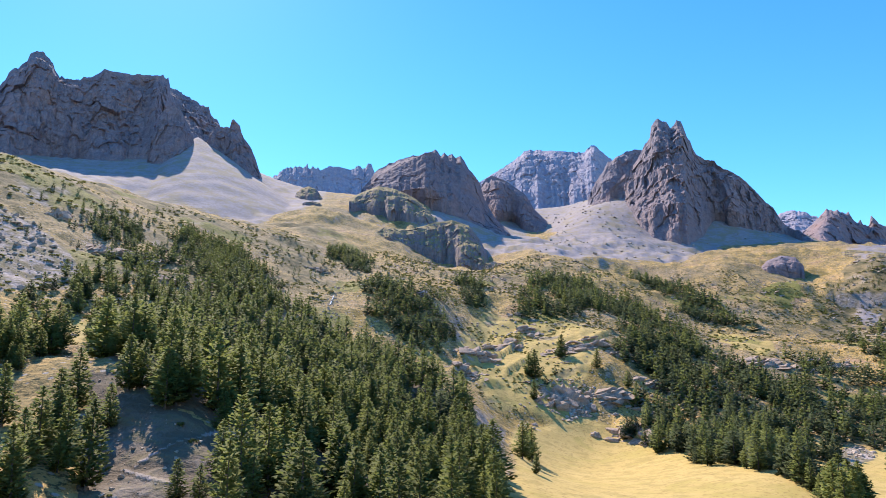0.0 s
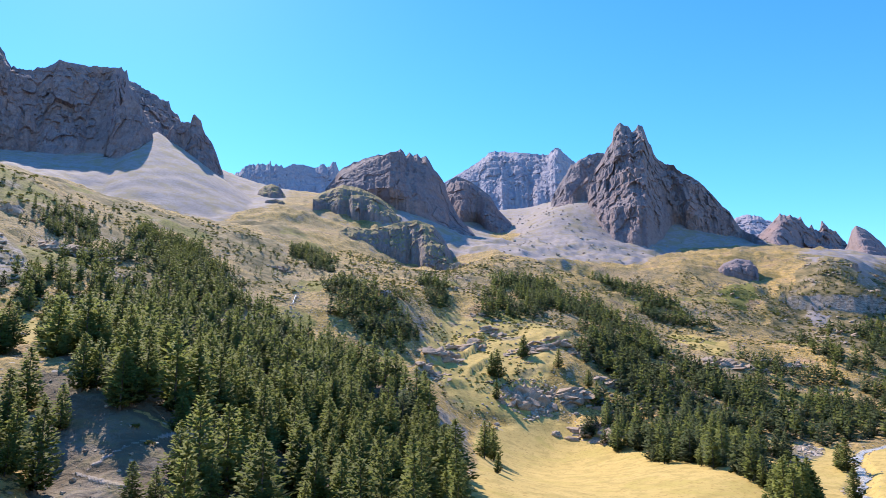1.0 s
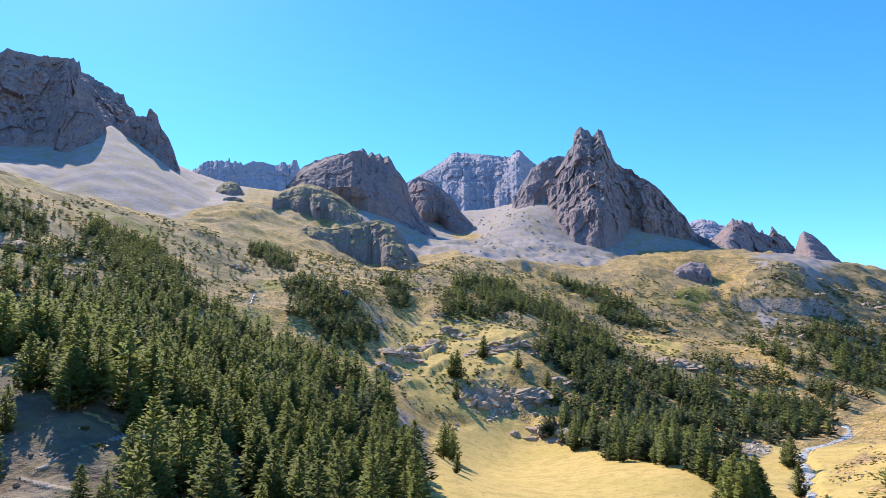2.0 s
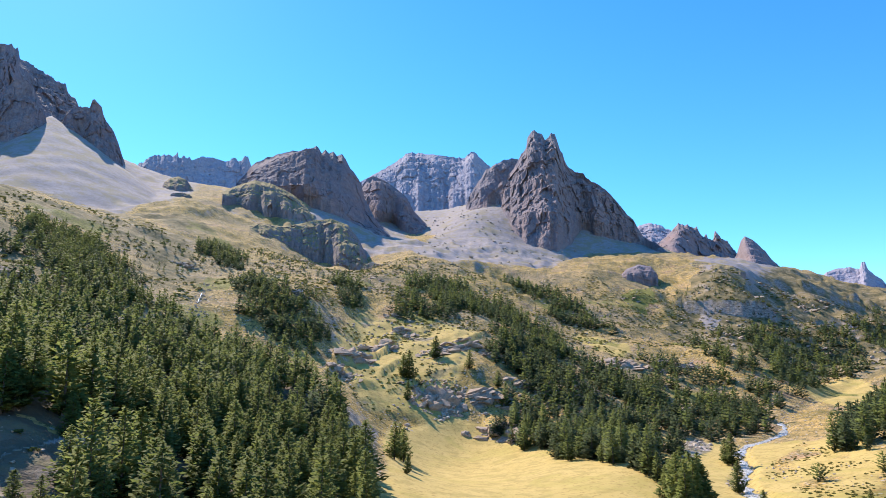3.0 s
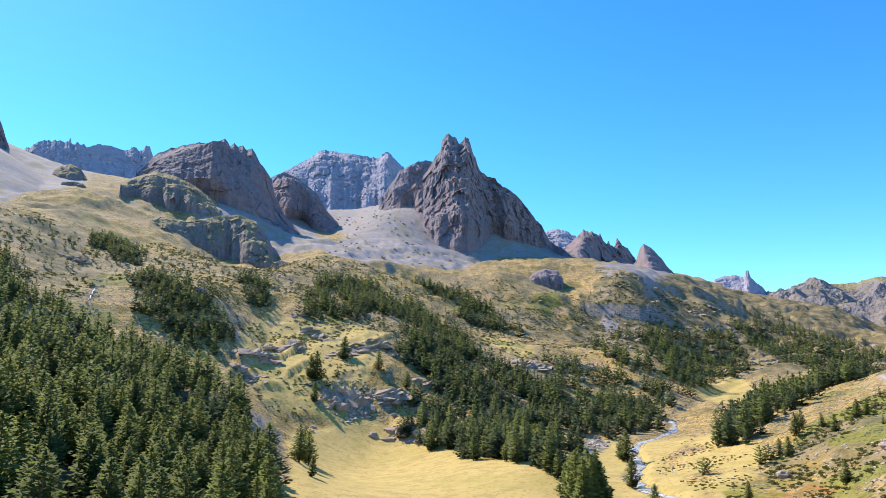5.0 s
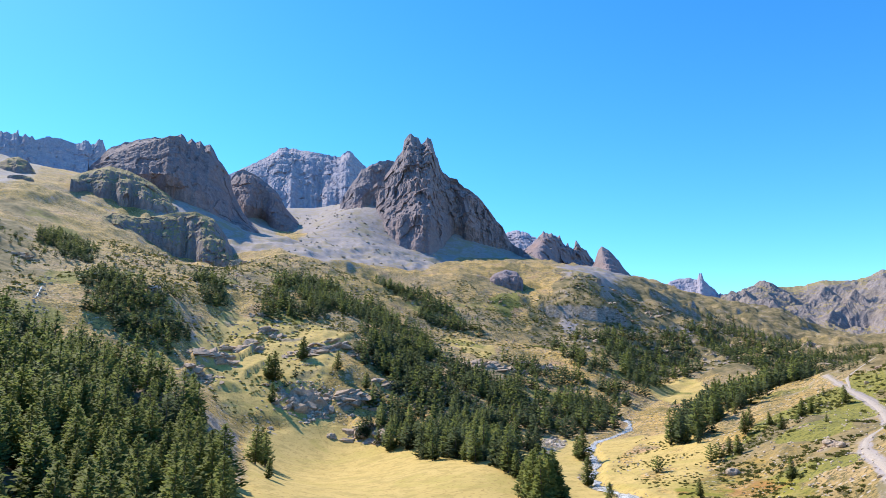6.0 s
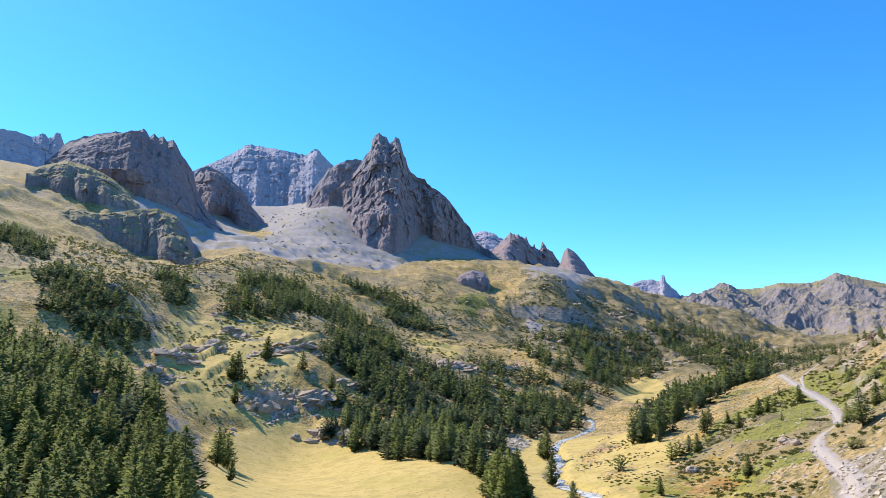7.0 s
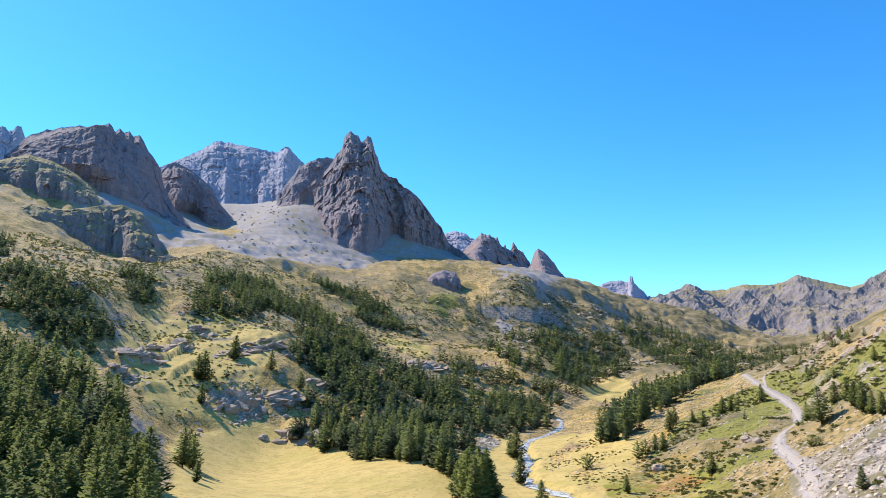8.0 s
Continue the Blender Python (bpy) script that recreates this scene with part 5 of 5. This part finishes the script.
# ---- rocks ----
def rock_shape(seed, points=16, flat=0.65):
    """An angular block: the hull of scattered points."""
    rnd = np.random.RandomState(seed)
    bm = bmesh.new()
    for _ in range(points):
        v = rnd.normal(size=3)
        v = v / np.linalg.norm(v) * rnd.uniform(0.75, 1.0)
        bm.verts.new((v[0], v[1] * rnd.uniform(0.7, 1), v[2] * flat))
    hull = bmesh.ops.convex_hull(bm, input=bm.verts)
    bmesh.ops.delete(bm, geom=[g for g in hull["geom_interior"] if isinstance(g, bmesh.types.BMVert)], context="VERTS")
    bm.verts.ensure_lookup_table()
    bm.verts.index_update()
    out = np.array([v.co[:] for v in bm.verts]), np.array([[v.index for v in f.verts] for f in bm.faces if len(f.verts) == 3])
    bm.free()
    return out


MID_RING = [(9, 620), (6, 980), (-4, 1080), (-16, 1100), (-30, 1150), (-36, 900), (-30, 700), (-24, 640), (-12, 600), (-2, 520)]
HEAD_RING = [(-30, 1000), (-34, 1250), (-42, 1500), (-50, 1400), (-50, 950), (-44, 850), (-38, 800)]
BLOCKS = [rock_shape(s) for s in range(8)]


def rock_field(name, label, ring, spacing, low, high, seed, keep=0.9, patchy=0.0, stone=STONE):
    b, d = scatter(ring, spacing, seed, keep, patchy, spacing * 5)
    x, y = plan_xy(b, d)
    rnd = np.random.RandomState(seed)
    z = ground(b, d)
    verts, faces, n = [], [], 0
    for px, py, pz in zip(x, y, z):
        v, f = BLOCKS[rnd.randint(8)]
        a, s = rnd.uniform(0, 6.28), low + (high - low) * rnd.rand() ** 3
        c, q = math.cos(a) * s, math.sin(a) * s
        verts.append(v @ np.array([[c, q, 0], [-q, c, 0], [0, 0, s * rnd.uniform(0.7, 1.2)]]) + [px, py, pz + 0.15 * s])
        faces.append(f + n)
        n += len(v)
    me = mesh_of(name, np.concatenate(verts), np.concatenate(faces), stone)
    return tagged(new(name, me), label, "rocks", kind="stuff")


rock_field("rubble", "pale angular blocks beside the track", TRACK_RUBBLE, 0.95, 0.15, 1.0, 501, 0.85, 0.22, STONE_PALE)
rock_field("rubble", "grey boulder field on the hillside", LEFT_RUBBLE, 4.2, 0.5, 3.0, 502, 0.8, 0.3)
rock_field("rubble", "stones on the bare forest slope", FOREST_GAP, 2.4, 0.2, 0.9, 503, 0.5, 0.3)
rock_field("rubble", "pale boulders at the foot of the wooded spur", SPUR_TOE_RUBBLE, 2.4, 0.4, 2.0, 504, 0.9, 0.0, STONE_PALE)
rock_field("rubble", "fallen blocks lying on the scree", MAIN_SCREE, 22, 1.0, 6.0, 505, 0.5, 0.35)
rock_field("rubble", "scattered stones on the track slope", TRACK_HAY, 2.6, 0.15, 0.9, 506, 0.7, 0.45, STONE_PALE)
rock_field("rubble", "pale stones around the boggy hollow", STREAM_PASTURE, 3.0, 0.15, 0.9, 512, 0.6, 0.6, STONE_PALE)
rock_field("rubble", "grey blocks fallen below the rocky knoll", KNOLL_BLOCKS, 2.3, 0.5, 2.2, 511, 0.9)
rock_field("rubble", "pale blocks fallen from the knoll crag", CRAG_BLOCKS, 2.0, 0.5, 2.4, 514, 0.9, 0.0, STONE_PALE)
rock_field("rubble", "grey stones strewn over the valley head", HEAD_RING, 10.0, 0.8, 4.5, 513, 0.6, 0.38)
rock_field("rubble", "stones on the slope above the track", TRACK_UPPER, 6.0, 0.4, 2.4, 510, 0.5, 0.45)
rock_field("rubble", "scattered stones on the grassy knoll", KNOLL_HAY, 6.0, 0.3, 1.6, 507, 0.4, 0.45)
rock_field("rubble", "stones among the spur trees", SPUR_TREES, 8.0, 0.5, 2.6, 508, 0.5, 0.4)
rock_field("rubble", "stones strewn over the upper slope", MID_RING, 6.5, 0.4, 2.6, 509, 0.55, 0.35)


BLOCK_MESHES = [mesh_of("block", v, f, ROCK_LEDGE) for v, f in BLOCKS]


def outcrop(b, d, width, height, seed, count=0):
    """A ledge of broken, layered blocks half sunk in the slope."""
    rnd = np.random.RandomState(900 + seed)
    px, py = plan_xy(b, d + width * 0.12)
    turn = b + rnd.uniform(-30, 30)
    a = math.radians(turn)
    width *= 1.25
    count = count or int(16 + width * 0.5)
    u, v, big = rnd.uniform(-0.5, 0.5, count), rnd.uniform(-0.25, 0.5, count), rnd.rand(count) ** 1.6
    x, y = u * width, v * width * 0.6
    z = ground(*polar(px + math.cos(a) * x - math.sin(a) * y, py + math.sin(a) * x + math.cos(a) * y))
    z0 = float(ground(b, d))
    ob = new("rock_outcrop")
    ob.matrix_basis = pose(float(px), float(py), z0, 0, 0, turn)
    for k in range(count):
        size = (width * (0.10 + 0.22 * big[k]), width * (0.09 + 0.18 * big[k]), height * (0.16 + 0.30 * big[k]))
        lift = float(z[k]) - z0 + height * (0.30 * rnd.rand() * (1 - 2 * abs(u[k])) - 0.05) - 0.3 * size[2]
        block = part("block", BLOCK_MESHES[rnd.randint(8)], ob)
        block.matrix_basis = Matrix.LocRotScale((float(x[k]), float(y[k]), lift), Euler((rnd.normal(0.1, 0.14), rnd.normal(-0.2, 0.14), rnd.normal(0, 0.7))), size)
    return tagged(ob, "weathered layered rock outcrop in dry grass", "rock", "rock outcrops on the slopes")


for k, (b, d, w, h) in enumerate(OUTCROPS_KNOLL + CRAGS + OUTCROPS_SLOPES):
    outcrop(b, d, w, h, k)


def loose_outcrops(ring, spacing, low, high, seed, keep):
    b, d = scatter(ring, spacing, seed, keep)
    rnd = np.random.RandomState(seed)
    x, y = plan_xy(b, d)
    clear = np.minimum(np.minimum(near_line(x, y, TRACK)[0], near_line(x, y, TRACK_BRANCH)[0]), near_line(x, y, STREAM)[0]) > 12
    for k in np.flatnonzero(clear):
        w = rnd.uniform(low, high)
        outcrop(float(b[k]), float(d[k]), w, w * rnd.uniform(0.2, 0.42), seed + int(k), 9)


loose_outcrops(KNOLL_HAY, 24, 5, 13, 1000, 0.3)
loose_outcrops(SPUR_TREES, 34, 8, 18, 1100, 0.6)
loose_outcrops([(-2, 700), (6, 900), (2, 1060), (-10, 1060), (-24, 1080), (-30, 1000), (-24, 880), (-10, 760)], 52, 6, 24, 1200, 0.55)
loose_outcrops([(-30, 800), (-32, 1250), (-42, 1500), (-50, 1500), (-50, 1000), (-44, 880), (-38, 820)], 66, 10, 34, 1300, 0.6)
loose_outcrops([(36, 400), (36, 640), (28, 690), (20, 760), (14, 800), (14, 600), (24, 480)], 50, 6, 18, 1400, 0.6)
loose_outcrops(TRACK_HAY, 26, 2.5, 7, 1500, 0.5)


# ---- shrubs ----
def shrub_shape(seed, quads=26):
    rnd = np.random.RandomState(seed)
    out = []
    for _ in range(quads):
        v = rnd.normal(size=3)
        v /= np.linalg.norm(v)
        c = v * [1, 1, 0.6] * rnd.uniform(0.55, 1.0)
        c[2] = abs(c[2])
        a, w = rnd.normal(size=3), rnd.normal(size=3)
        a, w = a / np.linalg.norm(a) * 0.45, w / np.linalg.norm(w) * 0.32
        out.append([c - a, c + w, c + a, c - w])
    return np.array(out).reshape(-1, 3)


SHRUBS = [shrub_shape(s) for s in range(5)]


def shrub_field(label, ring, spacing, low, high, seed, keep, patchy, patch=25.0):
    b, d = scatter(ring, spacing, seed, keep, patchy, patch)
    x, y = plan_xy(b, d)
    ok = np.minimum(near_line(x, y, TRACK)[0], near_line(x, y, STREAM)[0]) > 3.5
    x, y, z = x[ok], y[ok], ground(b, d)[ok]
    rnd = np.random.RandomState(seed)
    verts = []
    for p in zip(x, y, z):
        s = rnd.uniform(low, high)
        a = rnd.uniform(0, 6.28)
        c, q = math.cos(a) * s * rnd.uniform(0.8, 1.6), math.sin(a) * s
        verts.append(SHRUBS[rnd.randint(5)] @ np.array([[c, q, 0], [-q, c, 0], [0, 0, s * 0.75]]) + p)
    verts = np.concatenate(verts)
    me = mesh_of("shrubs", verts, np.arange(len(verts)).reshape(-1, 4), LEAF_SHRUB)
    return tagged(new("shrubs", me), label, "shrubs", kind="stuff")


HILL_RING = [(37, 330), (37, 720), (30, 740), (22, 820), (14, 900), (9, 760), (10, 560), (16, 420), (28, 320)]
shrub_field("low green juniper shrubs on the hillside", HILL_RING, 5.4, 0.6, 2.3, 601, 0.55, 0.44)
shrub_field("low juniper shrubs on the grassy slopes", MID_RING, 5.0, 0.6, 2.3, 602, 0.75, 0.42, 30)
shrub_field("dwarf shrubs on the valley head", HEAD_RING, 8.5, 1.0, 3.6, 603, 0.8, 0.42, 50)
shrub_field("low green shrubs beside the track", TRACK_HAY, 2.6, 0.3, 1.5, 604, 0.85, 0.43, 16)
shrub_field("dwarf shrubs among the knoll rocks", KNOLL_HAY, 4.6, 0.4, 1.7, 605, 0.6, 0.54, 18)
shrub_field("low tufts and dwarf shrubs on the stream pasture", STREAM_PASTURE, 2.6, 0.25, 0.9, 608, 0.7, 0.55, 12)
shrub_field("dark low shrubs on the slope above the track", TRACK_UPPER, 4.0, 0.5, 2.0, 609, 0.75, 0.46, 22)
shrub_field("green shrubs between the track blocks", TRACK_RUBBLE, 4.0, 0.5, 1.4, 606, 0.35, 0.55, 12)
shrub_field("shrubs along the forest edge", FOREST_GAP, 5.0, 0.5, 1.3, 607, 0.35, 0.45, 14)


# ---- single boulders ----
def boulder(b, d, size, seed, label="pale weathered boulder lying in the grass"):
    bm = bmesh.new()
    bmesh.ops.create_icosphere(bm, subdivisions=3, radius=1.0)
    for v in bm.verts:
        p = v.co.copy()
        v.co = p * (1 + 0.28 * noise.noise(p * 1.6 + Vector((seed, 0, 0))) + 0.14 * noise.cell(p * 2.3 + Vector((0, seed, 0))))
        v.co.z *= 0.62
    me = bpy.data.meshes.new("boulder")
    bm.to_mesh(me)
    bm.free()
    me.materials.append(STONE)
    x, y = plan_xy(b, d)
    ob = new("boulder", me)
    ob.matrix_basis = pose(float(x), float(y), float(ground(b, d)) + 0.18 * size, 0, 0, seed * 57.0) @ Matrix.Diagonal((size, size * 0.8, size, 1))
    return tagged(ob, label, "boulder", "single boulders")


for k, (b, d, s) in enumerate(BOULDERS):
    boulder(b, d, s, k)


# ---- the stone hut on the bench ----
def hut(b, d):
    x, y = plan_xy(b, d)
    base = new("hut")
    base.matrix_basis = pose(float(x), float(y), float(ground(b, d)) + 0.1, 0, 0, b + 12)
    tagged(base, "small grey stone hut with a low gabled roof", "hut")

    def box(name, x0, x1, y0, y1, z0, z1, material, label=""):
        v = np.array([(p, q, r) for r in (z0, z1) for p, q in ((x0, y0), (x1, y0), (x1, y1), (x0, y1))], float)
        f = np.array([(0, 3, 2, 1), (4, 5, 6, 7), (0, 1, 5, 4), (1, 2, 6, 5), (2, 3, 7, 6), (3, 0, 4, 7)])
        return part(name, mesh_of(name, v, f, material), base, label)

    box("wall", -4.2, 4.2, -2.8, -2.35, -1.5, 2.4, HUT_STONE)
    box("wall", -4.2, 4.2, 2.35, 2.8, -1.5, 2.4, HUT_STONE)
    for sx in (-1, 1):
        v = np.array([(sx * e, q, r) for e in (3.75, 4.2) for q, r in ((-2.35, -1.5), (2.35, -1.5), (2.35, 2.4), (0, 4.2), (-2.35, 2.4))], float)
        quads = np.array([(0, 1, 2, 4), (5, 9, 7, 6), (4, 2, 3, 3), (9, 8, 7, 7), (0, 4, 9, 5), (1, 6, 7, 2), (4, 3, 8, 9), (3, 2, 7, 8)])
        part("gable", mesh_of("gable", v, quads[[0, 1, 4, 5, 6, 7]], HUT_STONE), base)
        tri = np.array([(4, 2, 3), (9, 8, 7)])
        part("gable_top", mesh_of("gable_top", v, tri, HUT_STONE), base)
    for s in (-1, 1):
        v = np.array([(p, s * q, r) for p in (-4.7, 4.7) for q, r in ((0, 4.35), (3.3, 1.95), (3.3, 2.15), (0, 4.6))], float)
        f = np.array([(0, 1, 2, 3), (4, 7, 6, 5), (0, 4, 5, 1), (1, 5, 6, 2), (2, 6, 7, 3), (3, 7, 4, 0)])
        part("roof", mesh_of("roof", v, f, ROOF), base, "weathered grey sheet roof")
    box("door", -0.5, 0.5, -2.86, -2.80, 0.0, 1.95, WOOD, "dark plank door")
    box("window", 1.6, 2.5, -2.86, -2.80, 0.9, 1.7, WOOD, "small shuttered window")
    box("chimney", 2.0, 2.6, -0.3, 0.3, 3.6, 5.3, HUT_STONE)


hut(*HUT)


def stones_along(label, line, reach, count, low, high, seed):
    """Pale stones strewn along a line of the plan."""
    rnd = np.random.RandomState(seed)
    px, py = plan_xy(np.array([p[0] for p in line], float), np.array([p[1] for p in line], float))
    run = np.concatenate([[0], np.cumsum(np.hypot(np.diff(px), np.diff(py)))])
    s = rnd.uniform(0, run[-1], count)
    x, y = np.interp(s, run, px) + rnd.normal(0, reach, count), np.interp(s, run, py) + rnd.normal(0, reach, count)
    z = ground(*polar(x, y))
    verts, faces, n = [], [], 0
    for p in zip(x, y, z):
        v, f = BLOCKS[rnd.randint(8)]
        size = low + (high - low) * rnd.rand() ** 3
        verts.append(v * size + p)
        faces.append(f + n)
        n += len(v)
    return tagged(new("stones", mesh_of("stones", np.concatenate(verts), np.concatenate(faces), STONE)), label, "rocks", kind="stuff")


stones_along("pale stones along the stream bed", STREAM[:15], 3.0, 900, 0.2, 1.2, 701)
stones_along("loose stones beside the gravel track", TRACK, 3.6, 420, 0.10, 0.42, 702)
stones_along("pale stones beside the falling brook", FALLS, 3.5, 320, 0.3, 1.6, 703)
